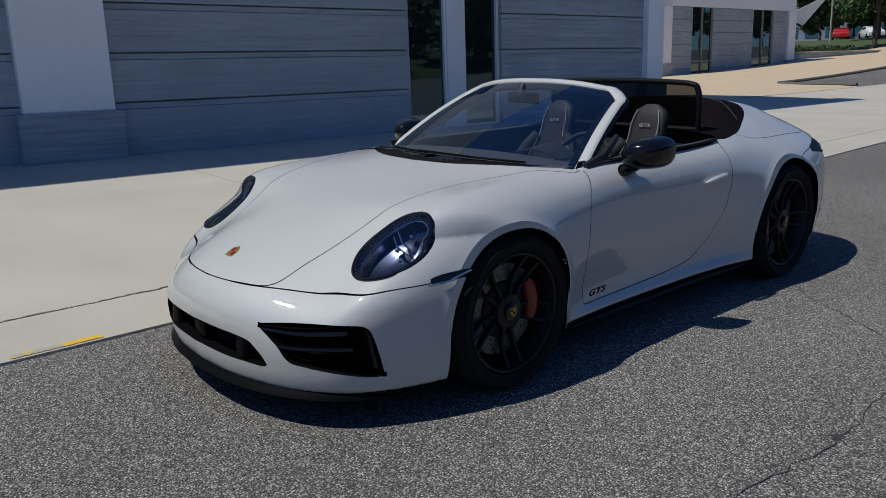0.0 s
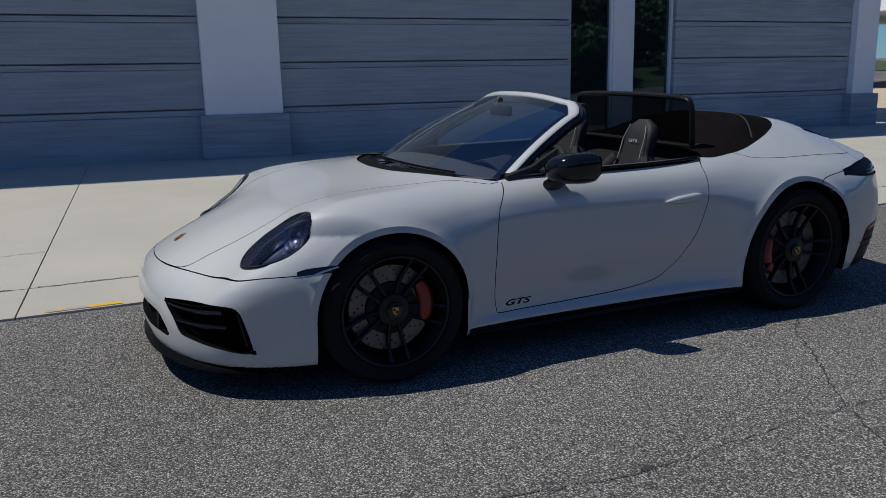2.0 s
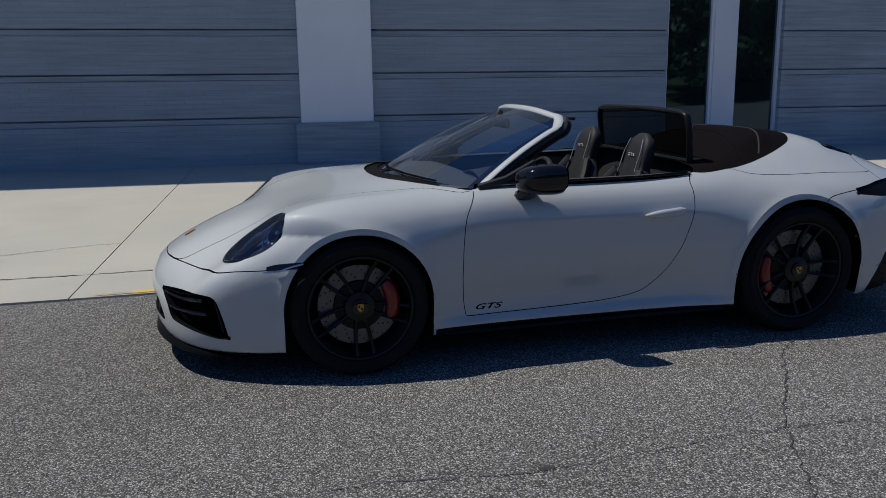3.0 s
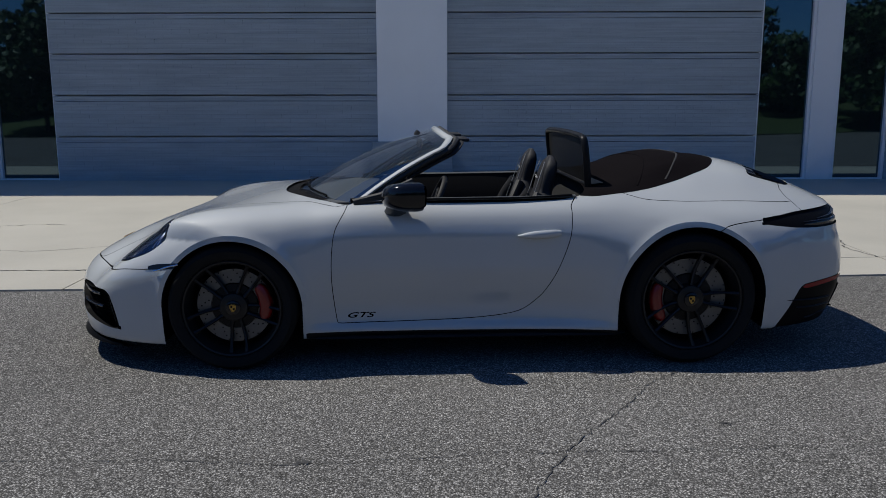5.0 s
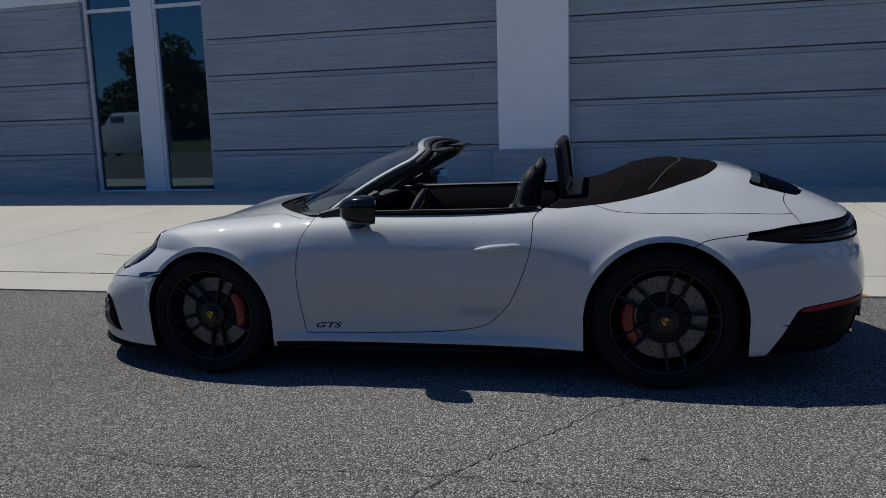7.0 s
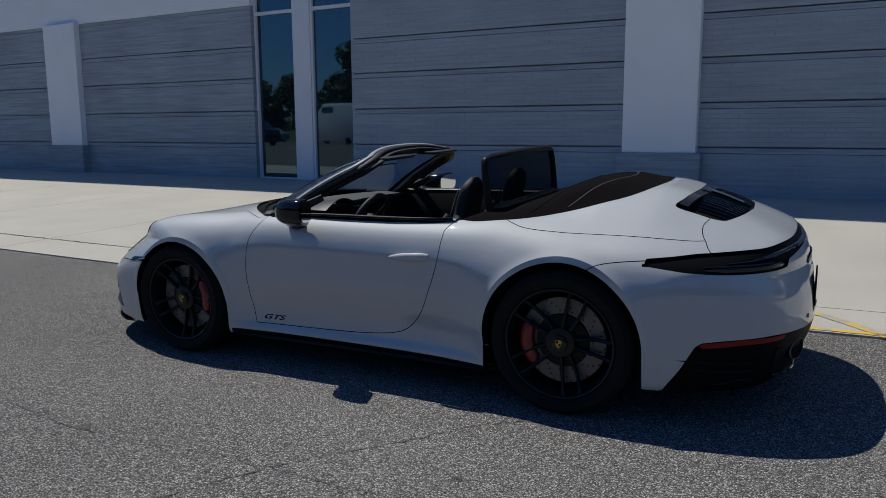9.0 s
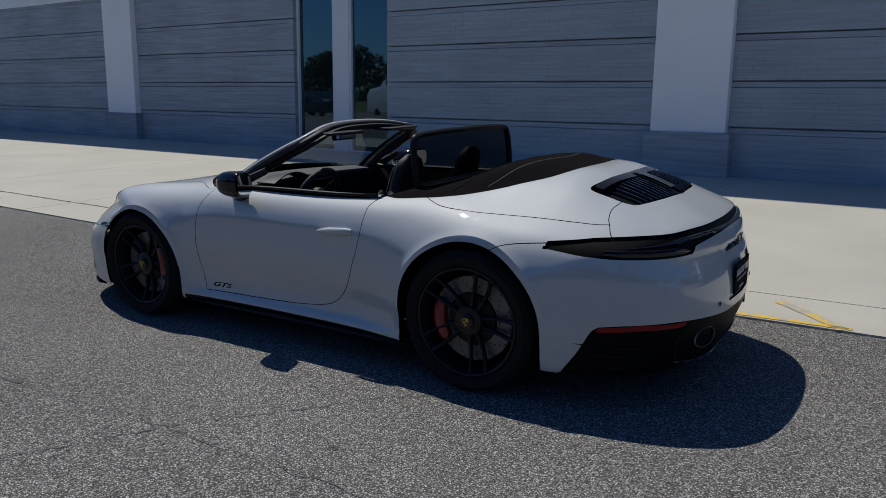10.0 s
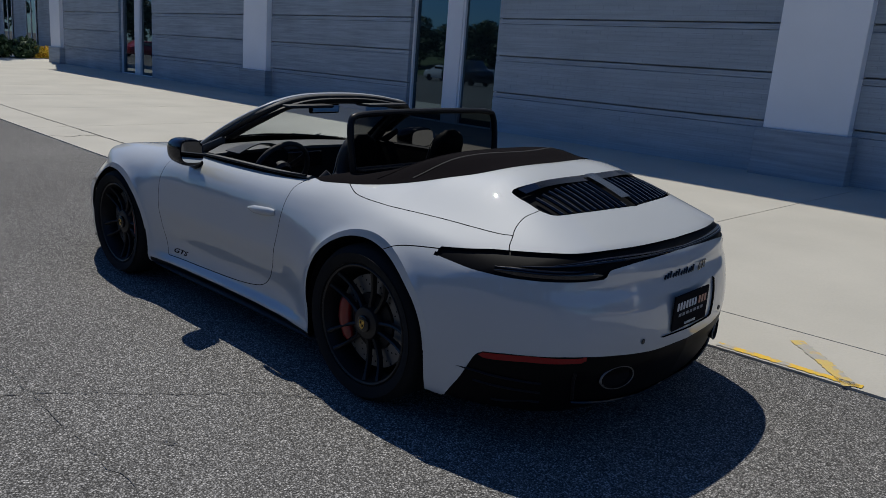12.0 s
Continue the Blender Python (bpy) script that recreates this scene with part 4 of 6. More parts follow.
def lay_bricks():
    rg = random.Random(31)
    mv, mf = [], []
    full, count = {}, 0
    for a, b in ((-6.84, -1.28), (-0.10, 5.18)):
        for bi, (z0, z1) in enumerate(BANDS):
            zs, ze = (0.14 if bi == 0 else z0 + 0.004), z1 - 0.092
            n = round((ze - zs) / 0.0765)
            h = (ze - zs) / n
            me = full.setdefault(round(h, 4), None) or brick_mesh("brick", 0.2985, h - 0.0028)
            full[round(h, 4)] = me
            for r in range(n):
                x = a + 0.002 - (0.15 if r % 2 else 0.0)
                row_out = rg.uniform(-0.0013, 0.0013)
                while x < b - 0.03:
                    x0, x1 = max(x, a + 0.002), min(x + 0.30, b - 0.002)
                    x += 0.30
                    w, out = x1 - x0 - 0.0015, row_out + rg.uniform(-0.0007, 0.0007)
                    c = ((x0 + x1) / 2, WALL_Y + 0.004 + out, zs + h * (r + 0.5))
                    if bi == 1 and w > 0.29 and count < 300:
                        count += 1
                        link("brick", me, wall, at=Matrix.Translation(c))
                    elif w > 0.02:
                        k, d = len(mv), h / 2 - 0.0014
                        mv += [(c[0] + sx_ * (w / 2 - q), c[1] + yy, c[2] + sz_ * (d - q)) for q, yy in ((0.0, 0.006), (0.0, -0.0018), (0.0025, -0.004)) for sx_, sz_ in ((-1, -1), (1, -1), (1, 1), (-1, 1))]
                        mf += [(k + 4 * g + j, k + 4 * g + (j + 1) % 4, k + 4 * g + 4 + (j + 1) % 4, k + 4 * g + 4 + j) for g in (0, 1) for j in range(4)]
                        mf.append((k + 8, k + 9, k + 10, k + 11))
    ob = link("brickwork", mesh_of("brickwork", mv, mf, M_BRICK, smooth=False), wall)
    ob["kind"] = "stuff"
# ---- wheels, screen, cabin ----
def wheel(cx, cz, y, radius, width, rim_r, front):
    """One wheel: tyre, rim with twin spokes, brake disc, calliper, centre cap. Built facing -y, turned for the far side."""
    s = -1 if y < 0 else 1
    w = new("wheel")
    w.parent = car
    w.matrix_basis = Matrix.Translation((cx, y, cz)) @ (Matrix.Identity(4) if s < 0 else Matrix.Rotation(math.pi, 4, "Z"))
    h = width
    R, r = radius, rim_r
    tyre = lathe([(r - 0.004, 0.012), (r + 0.012, -0.004), (r + 0.05, -0.012), (R - 0.035, -0.004), (R - 0.012, 0.010), (R - 0.002, 0.032), (R, 0.07), (R, h - 0.07), (R - 0.012, h - 0.01), (r + 0.05, h + 0.01), (r, h)], 72)
    part("tyre", tyre, M_RUBBER, w)
    rim = lathe([(r + 0.002, 0.002), (r + 0.002, 0.010), (r - 0.006, 0.004), (r - 0.014, 0.008), (r - 0.020, 0.03), (r - 0.030, 0.06), (r - 0.035, h * 0.9), (r - 0.03, h), (r, h)], 72)
    part("rim", rim, M_RIM, w)
    hub_in = 0.045 if front else 0.036
    hub = lathe([(0.0, hub_in - 0.006), (0.055, hub_in - 0.006), (0.072, hub_in), (0.080, hub_in + 0.02), (0.085, hub_in + 0.07)], 40)
    part("hub", hub, M_RIM, w)
    spokes = bmesh.new()
    for k in range(5):
        for d in (-1, 1):
            turn = 72 * k + (59 if front else 69)
            a0 = math.radians(turn + d * 16)
            a1 = math.radians(turn + d * 9.5)
            pts = []
            for i in range(7):
                t = i / 6
                a, q = a0 + (a1 - a0) * t, 0.068 + (r - 0.012 - 0.068) * t
                dep = hub_in + 0.012 - 0.034 * t + 0.03 * math.sin(math.pi * t) * 0.6
                pts.append((q * math.cos(a), dep + 0.012, q * math.sin(a)))
            tube(pts, [0.013, 0.0105, 0.0095, 0.009, 0.009, 0.010, 0.014], [0.017] * 7, up=(0, 1, 0), sides=8, bm=spokes)
    part("spokes", spokes, M_RIM, w)
    cap = lathe([(0.0, hub_in - 0.020), (0.030, hub_in - 0.020), (0.038, hub_in - 0.016), (0.040, hub_in - 0.004)], 32)
    part("centre_cap", cap, M_BLACK, w)
    badge = bmesh.new()
    tube(smooth_line([(-0.014, hub_in - 0.0215, 0.017), (0.0, hub_in - 0.0215, 0.019), (0.014, hub_in - 0.0215, 0.017), (0.013, hub_in - 0.0215, -0.004), (0.0, hub_in - 0.0215, -0.02), (-0.013, hub_in - 0.0215, -0.004)], 4, True), 0.002, closed=True, sides=6, up=(0, 1, 0), bm=badge)
    vs = [badge.verts.new(p) for p in [(-0.013, hub_in - 0.0218, 0.016), (0.013, hub_in - 0.0218, 0.016), (0.012, hub_in - 0.0218, -0.004), (0.0, hub_in - 0.0218, -0.018), (-0.012, hub_in - 0.0218, -0.004)]]
    badge.faces.new(vs)
    crest = part("cap_badge", badge, M_GOLD, w, "small gold badge")
    for dx, dz in ((-0.0065, 0.008), (0.006, -0.004)):
        part("badge_field", box_bm(dx - 0.0048, dx + 0.0048, hub_in - 0.0232, hub_in - 0.0216, dz - 0.0055, dz + 0.0055), M_GAP, crest, smooth=False)
    dr = r - 0.062
    disc = lathe([(0.09, 0.105), (0.10, 0.100), (0.105, 0.094), (dr * 0.62, 0.094), (dr * 0.63, 0.088), (dr, 0.088), (dr, 0.118), (0.09, 0.118)], 60)
    part("brake_disc", disc, M_DISC, w, "steel brake disc with drilled holes")
    holes = bmesh.new()
    for k in range(60):
        q = dr * (0.70 + 0.09 * (k % 4))
        a = 2 * math.pi * k / 60
        bmesh.ops.create_circle(holes, cap_ends=True, radius=0.0045, segments=8, matrix=Matrix.Translation((q * math.cos(a), 0.0865, q * math.sin(a))) @ Matrix.Rotation(math.pi / 2, 4, "X"))
    part("hole_pattern", holes, M_GAP, w, smooth=False)["kind"] = "stuff"
    bell = lathe([(0.06, 0.07), (dr * 0.60, 0.080), (dr * 0.615, 0.094)], 40)
    part("disc_bell", bell, M_SATIN, w)
    mid = 8 if front else 188
    if s > 0:
        mid = 180 - mid
    cal = bmesh.new()
    arc = [math.radians(mid + d) for d in (-33, -26, -14, 0, 14, 26, 33)]
    tube([((dr - 0.032) * math.cos(a), 0.072, (dr - 0.032) * math.sin(a)) for a in arc], [0.022, 0.033, 0.036, 0.038, 0.036, 0.033, 0.022], [0.018, 0.026, 0.028, 0.030, 0.028, 0.026, 0.018], up=(0, 1, 0), sides=12, bm=cal)
    part("brake_caliper", cal, M_RED, w, "red brake calliper")
    part("wheel_back", lathe([(0.0, 0.19), (r - 0.03, 0.19)], 40), M_GAP, w)
    return w


for yy in (-1, 1):
    wheel(F_AXLE[0], F_AXLE[1], 0.896 * yy, 0.340, 0.235, 0.262, True)
    wheel(R_AXLE[0], R_AXLE[1], 0.915 * yy, 0.358, 0.29, 0.276, False)
for (cx, cz), r in ((F_AXLE, F_ARCH), (R_AXLE, R_ARCH)):
    for s in (-1, 1):
        prof = [(r + 0.002, (0.868 if cx < 0 else 0.890) * s), (r + 0.004, 0.5 * s), (0.02, 0.48 * s)]
        bm = lathe(prof, 40, "Y", -0.15, math.pi + 0.15)
        bmesh.ops.translate(bm, verts=bm.verts, vec=(cx, 0, cz))
        part("wheel_liner", bm, M_GAP, car)

# ---- screen, mirrors, lamps, cabin ----
@functools.lru_cache(maxsize=None)
def on_skin(x, y, z):
    """The nearest place on the car's skin, and its normal there."""
    q = np.array((x, y, z), float)
    for _ in range(4):
        v = solid(np.concatenate([q[None], q + STEPS * 0.004]))
        k = v[1:4] - v[4:7]
        k /= np.linalg.norm(k) + 1e-12
        q = q - k * np.clip(v[0], -0.05, 0.05)
    return q, k


def on(x, y, z, out=0.0):
    """The nearest place on the car's skin, moved out along its normal."""
    q, k = on_skin(round(float(x), 4), round(float(y), 4), round(float(z), 4))
    return q + k * out


def P3(*a):
    return np.array(a, float)


# windscreen: between a bowed base line and a bowed header
def screen_base(s):
    return P3(-0.955 + 0.325 * abs(s) ** 2.2, 0.695 * s, 0.886 - 0.036 * s * s)


def screen_top(s):
    return P3(-0.155 + 0.085 * abs(s) ** 2.5, 0.545 * s, 1.242 - 0.058 * abs(s) ** 2.6)


def screen_at(s, v, out=0.0):
    a, b = screen_base(s), screen_top(s)
    p = a + (b - a) * v
    return p + P3(-0.42, 0.0, 0.90) * (0.030 * math.sin(math.pi * v) * (1 - 0.3 * s * s) + out)


screen = part("windscreen", sheet(lambda u, v: screen_at(2 * u - 1, v), 24, 16), M_SCREEN, car, "raked windscreen glass")
screen.visible_shadow = False
band = part("screen_border", sheet(lambda u, v: screen_at(2 * u - 1, 0.90 + 0.10 * v, -0.003), 24, 2), M_BLACK, screen, "black border along the header")
part("screen_border", sheet(lambda u, v: screen_at(2 * u - 1, 0.055 * v - 0.01, -0.003), 24, 2), M_BLACK, screen)
for s in (-1, 1):
    part("screen_border", sheet(lambda u, v: screen_at(s * (1 - 0.05 * u), v, -0.003), 2, 14), M_BLACK, screen)
# painted frame: pillar, corner, header, corner, pillar
left = [screen_at(-1, v) + P3(0.012, -0.012, 0.0) for v in np.linspace(-0.05, 0.90, 14)]
head = [screen_at(s, 1.0) + P3(0.016, 0, 0.004) for s in np.linspace(-0.90, 0.90, 21)]
frame_line = [*left, *head, *[p * P3(1, -1, 1) for p in left[::-1]]]
frame_line = smooth_line(frame_line, 2)
thick = [0.021 + 0.010 * min(1, max(0, (abs(p[1]) - 0.46) / 0.07)) for p in frame_line]
part("windscreen_frame", tube(frame_line, thick, 0.013, up=(-0.42, 0, 0.9), sides=12), M_PAINT, car)
seal = [p + P3(0.036, 0, -0.010) for p in frame_line]
part("header_seal", tube(seal, 0.022, 0.018, up=(-0.42, 0, 0.9), sides=10), M_PLASTIC, car, "black rubber roof seal and inner pillar trim")
inner = [p * P3(1, 0.96, 1) + P3(0.055, 0, -0.032) for p in frame_line[14:-14]]
part("header_trim", tube(inner, 0.035, 0.014, up=(-0.42, 0, 0.9), sides=8), M_LEATHER, car)
for s in (-1, 1):
    # the triangular quarter between pillar and door top
    bm = tube([(-0.60, 0.735 * s, 0.868), (-0.45, 0.72 * s, 0.905), (-0.28, 0.675 * s, 0.985)], [0.012, 0.016, 0.012], [0.03, 0.028, 0.02], sides=8)
    part("pillar_foot", bm, M_PLASTIC, car)
    # sun visors folded up under the header
    part("sun_visor", box_bm(-0.10, 0.045, 0.14 * s, 0.46 * s, 1.185, 1.203, bevel=0.008, seg=2), M_LEATHER, car, "folded black sun visor")
    # door mirrors
    m = new("door_mirror")
    m.parent = car
    bm = bmesh.new()
    bmesh.ops.create_uvsphere(bm, u_segments=28, v_segments=16, radius=1.0)
    for v in bm.verts:
        x, y, z = (math.copysign(abs(c) ** 0.72, c) for c in v.co)
        flat = x if x < 0.55 else 0.55 + (x - 0.55) * 0.12
        v.co = Vector((-0.318 + 0.122 * flat + 0.03 * y * s, s * 0.892 + 0.092 * y, 0.926 + 0.076 * z * (1 + 0.10 * x) + 0.010 * y * s))
    part("housing", bm, M_BLACK, m, "gloss black mirror housing")
    gl = bmesh.new()
    ring = [gl.verts.new((-0.2395 + 0.024 * c * s, s * 0.892 + 0.079 * c, 0.930 + 0.058 * q + 0.008 * c * s)) for c, q in
            ((math.copysign(abs(math.cos(a)) ** 0.55, math.cos(a)), math.copysign(abs(math.sin(a)) ** 0.55, math.sin(a))) for a in np.linspace(0, 2 * math.pi, 36, endpoint=False))]
    gl.faces.new(ring)
    part("mirror_glass", gl, M_MIRROR, m, "mirror glass", smooth=False)
    part("foot", tube([(-0.375, 0.795 * s, 0.840), (-0.37, 0.835 * s, 0.860), (-0.36, 0.885 * s, 0.890)], [0.062, 0.058, 0.055], [0.034, 0.030, 0.028], sides=10), M_BLACK, m)
    # door handle
    d = door_l if s < 0 else door_r
    pts = [(0.268 + 0.232 * t, s * (0.868 - 0.002 * t + 0.012 * math.sin(math.pi * t)), 0.712 + 0.014 * t) for t in np.linspace(0, 1, 9)]
    part("handle", tube(pts, [0.008, 0.013, 0.015, 0.015, 0.015, 0.015, 0.015, 0.015, 0.008], [0.004, 0.012, 0.018, 0.021, 0.022, 0.022, 0.022, 0.021, 0.013], sides=12), M_PAINT, d, "painted door handle")
    # black rail along the top of the door, inner door card
    rail = [(-0.58, 0.728 * s, 0.888), (-0.2, 0.742 * s, 0.900), (0.3, 0.745 * s, 0.905), (0.58, 0.738 * s, 0.918)]
    part("window_rail", tube([p - P3(0, 0, 0.004) for p in smooth_line(rail, 6)], 0.007, 0.005, sides=8), M_LIP, d)
    # top edge of the door leather; its paler grey paints in the sun
    cap = [(-0.60, 0.716 * s, 0.884), (-0.2, 0.722 * s, 0.893), (0.3, 0.724 * s, 0.898), (0.60, 0.716 * s, 0.905)]
    part("sunlit_door_top", tube(smooth_line(cap, 6), 0.024, 0.008, sides=10), M_DASH, d, "black leather door top, sunlit grey put into its colour")
    part("door_card", slab(lambda u, v: (-0.62 + 1.22 * u, s * (0.715 - 0.075 * math.sin(math.pi * v) * (1 if v < 0.55 else 0.6) - 0.01 * v), 0.895 - 0.55 * v), 14, 10, 0.01), M_CARD, d, "black leather inner door card")

# black skirt below each sill
for s in (-1, 1):
    line = [(-0.87, 0.790 * s, 0.166), (-0.80, 0.822 * s, 0.160), (-0.4, 0.830 * s, 0.160), (0.2, 0.834 * s, 0.163), (0.66, 0.850 * s, 0.166), (0.80, 0.852 * s, 0.168), (0.86, 0.830 * s, 0.170)]
    part("side_skirt", tube(smooth_line(line, 5), 0.030, 0.011, sides=10), M_SATIN, car, "satin black side skirt")

# wipers lying on the cowl
for x0, y0, y1 in ((-0.945, 0.10, -0.52), (-0.955, 0.55, 0.02)):
    w = new("wiper")
    w.parent = car
    pts = [screen_at(y / 0.695 * 0.98, 0.046 + 0.008 * (1 - t), 0.006) for t, y in zip(np.linspace(0, 1, 8), np.linspace(y0, y1, 8))]
    part("blade", tube(pts, 0.005, 0.006, sides=6), M_LIP, w)
    part("arm", tube([P3(x0 - 0.02, y0, 0.890), (pts[0] + pts[4]) / 2 + P3(-0.012, 0, 0.003), pts[4] + P3(-0.005, 0, 0.004)], 0.007, 0.004, sides=6), M_LIP, w)

# headlamps: bowl, ring, four projectors, lens
for far, s in (("", -1), ("_far", 1)):
    lampo = new("headlamp")
    lampo.parent = car
    lampo["label"] = "oval headlamp behind a clear lens"
    V, polys = REG["headlamp" + far]
    lens = panel("lens", (V, polys), M_LENS, lampo, push=0.004)
    lens.visible_shadow = False
    M = P3(1, -s, 1) * P3(1, -1, 1)
    cen, U, Vv, Nn = HL_C * M, HL_U * M, HL_V * M, HL_N * M
    def at(u, v, n, cen=cen, U=U, Vv=Vv, Nn=Nn):
        q = cen + U * u + Vv * v
        k = slope(q[None])[0]
        q = q - k * solid(q[None])[0]
        return Vector(q - k * n)
    bowl = bmesh.new()
    rings = []
    for r, n in ((1.0, 0.0), (0.97, 0.012), (0.90, 0.020), (0.86, 0.03), (0.80, 0.075), (0.4, 0.095)):
        rings.append([bowl.verts.new(at(0.187 * r * math.cos(a), 0.126 * r * math.sin(a), n)) for a in np.linspace(0, 2 * math.pi, 40, endpoint=False)])
    for p, q in zip(rings, rings[1:]):
        for j in range(40):
            bowl.faces.new((p[j], p[(j + 1) % 40], q[(j + 1) % 40], q[j]))
    bowl.faces.new(rings[-1])
    bmesh.ops.recalc_face_normals(bowl, faces=bowl.faces)
    part("bowl", bowl, M_LAMPBOWL, lampo, "dark lamp bowl")
    ring = [at(0.184 * math.cos(a), 0.123 * math.sin(a), 0.004) for a in np.linspace(0, 2 * math.pi, 44, endpoint=False)]
    part("bezel", tube(ring, 0.011, 0.009, closed=True, sides=8), M_BLACK, lampo)
    ring = [at(0.160 * math.cos(a), 0.104 * math.sin(a), 0.026) for a in np.linspace(0, 2 * math.pi, 44, endpoint=False)]
    part("inner_ring", tube(ring, 0.003, 0.003, closed=True, sides=6), M_CHROME, lampo)
    for du, dv in ((0.062, 0.034), (0.085, -0.030), (0.0, 0.030), (0.018, -0.038)):
        b = bmesh.new()
        bmesh.ops.create_uvsphere(b, u_segments=16, v_segments=10, radius=0.012)
        bmesh.ops.translate(b, verts=b.verts, vec=at(du, dv, 0.062))
        part("projector", b, M_LED, lampo, "clear projector")
    for du in (0.045, 0.02):
        part("daylight_bar", tube([at(du + 0.02, -0.075, 0.03), at(du, -0.02, 0.035), at(du + 0.005, 0.06, 0.03)], 0.005, 0.004, sides=6), M_LED, lampo)
# bright light guide in each side marker
for s in (-1, 1):
    pts = [on(x, s * 0.89, 0.560 + 0.13 * (x + 1.66), 0.004) for x in np.linspace(-1.645, -1.50, 8)]
    part("marker_strip", tube(pts, 0.003, 0.0045, sides=6), M_LED, car, "pale light guide of the side marker")
# nose badge
q = np.array([-2.05, 0.0, 0.6])
q = q - slope(q[None])[0] * solid(q[None])[0]
nn = Vector(slope(q[None])[0])
sh = bmesh.new()
top = [sh.verts.new((x, y, 0.0)) for x, y in [(-0.026, 0.030), (0.0, 0.033), (0.026, 0.030), (0.028, 0.0), (0.018, -0.022), (0.0, -0.036), (-0.018, -0.022), (-0.028, 0.0)]]
sh.faces.new(top)
r = bmesh.ops.extrude_face_region(sh, geom=sh.faces[:])
bmesh.ops.translate(sh, verts=[g for g in r["geom"] if isinstance(g, bmesh.types.BMVert)], vec=(0, 0, 0.004))
bmesh.ops.recalc_face_normals(sh, faces=sh.faces)
bx = Vector((0, 1, 0))
by = nn.cross(bx).normalized()
tq = Matrix((bx, by, nn)).transposed().to_4x4()
badge = part("nose_badge", sh, M_GOLD, car, "gold and red nose badge", at=Matrix.Translation(Vector(q)) @ tq)
for x, y in ((-0.012, 0.012), (0.012, -0.010)):
    part("badge_field", box_bm(x - 0.010, x + 0.010, y - 0.010, y + 0.010, 0.002, 0.0055), M_RED, badge, smooth=False)

# front intakes: dark wells with slats
for far in (-1, 1):
    well = new("air_intake")
    well.parent = car
    well["label"] = "black side air intake with two blades"
    def sx(Y, z):
        return NOSE + float(FRONT_Y(Y)) + float(FRONT_Z(z))
    def duct_ring(depth):
        ring = []
        for Yp, z in smooth_line(SIDE_PTS, 3, True):
            x = -2.1
            for _ in range(12):
                y = Yp - 0.5 * (x + 2.26)
                x = 0.5 * x + 0.5 * sx(y, z)
            q = on(x, far * y, z, 0.0)
            ring.append(q + P3(depth, -far * depth * 0.35, 0))
        return ring
    duct = bmesh.new()
    ra, rb_ = [[duct.verts.new(q) for q in duct_ring(d)] for d in (0.001, 0.085)]
    for j in range(len(ra)):
        duct.faces.new((ra[j], ra[(j + 1) % len(ra)], rb_[(j + 1) % len(ra)], rb_[j]))
    duct.faces.new(rb_)
    bmesh.ops.recalc_face_normals(duct, faces=duct.faces)
    part("duct", duct, M_LIP, well)
    for z, y0, y1, rr in ((0.395, 0.42, 0.735, 0.011), (0.325, 0.50, 0.745, 0.008)):
        part("blade", tube([on(sx(y, z), far * y, z, -0.018) for y in np.linspace(y0, y1, 11)], 0.013, rr, sides=8), M_BLACK, well)
    part("outer_fin", tube([on(-1.925 + 0.05 * (0.42 - z) / 0.2, far * 0.772, z, -0.030) for z in np.linspace(0.405, 0.245, 7)], 0.012, 0.028, up=(0.3, -far, 0), sides=8), M_SATIN, well)
    for k in range(9):
        part("radiator_fin", tube([(sx(y, 0.3) + 0.06, far * y, 0.255 + 0.016 * k) for y in (0.58, 0.65, 0.72)], 0.010, 0.003, sides=6), M_LIP, well)
mid = new("air_intake")
mid.parent = car
mid["label"] = "black middle air intake"
duct = bmesh.new()
ra, rb_ = [[duct.verts.new(on(NOSE + float(FRONT_Y(abs(y))) + float(FRONT_Z(z)), y, z) + P3(d, 0, 0)) for y, z in smooth_line(MID_PTS, 2, True)] for d in (0.001, 0.09)]
for j in range(len(ra)):
    duct.faces.new((ra[j], ra[(j + 1) % len(ra)], rb_[(j + 1) % len(ra)], rb_[j]))
bmesh.ops.recalc_face_normals(duct, faces=duct.faces)
part("duct", duct, M_LIP, mid)
part("well", slab(lambda u, v: (NOSE + float(FRONT_Y(abs(0.94 * u - 0.47))) + 0.085, 0.94 * u - 0.47, 0.215 + 0.15 * v), 16, 4, 0.004), M_GAP, mid)
part("sensor_block", box_bm(NOSE + 0.035, NOSE + 0.09, -0.05, 0.05, 0.262, 0.325, bevel=0.008, seg=2), M_LIP, mid)
for y in (-0.30, 0.30):
    part("divider", tube([(NOSE + 0.07, y, 0.24), (NOSE + 0.075, y * 1.02, 0.30), (NOSE + 0.08, y, 0.35)], 0.02, 0.04, up=(0, 1, 0), sides=8), M_LIP, mid)
def lip_at(u, v):
    """Front splitter: from under the bumper out to a thin lower edge."""
    y = 0.82 * (2 * u - 1)
    k = 1 - abs(2 * u - 1) ** 5
    q = on(NOSE + float(FRONT_Y(abs(y))) - 0.01, y, 0.162)
    dx, z = [(0.006, 0.158), (-0.002 * k, 0.147), (-0.012 * k, 0.136), (-0.018 * k, 0.127), (-0.010 * k, 0.121), (0.10, 0.118)][round(v * 5)]
    z = 0.114 + (z - 0.114) * (0.25 + 0.75 * k)
    return (q[0] + dx, q[1], z)


part("splitter", sheet(lip_at, 40, 5), M_LIP, car, "black front splitter")

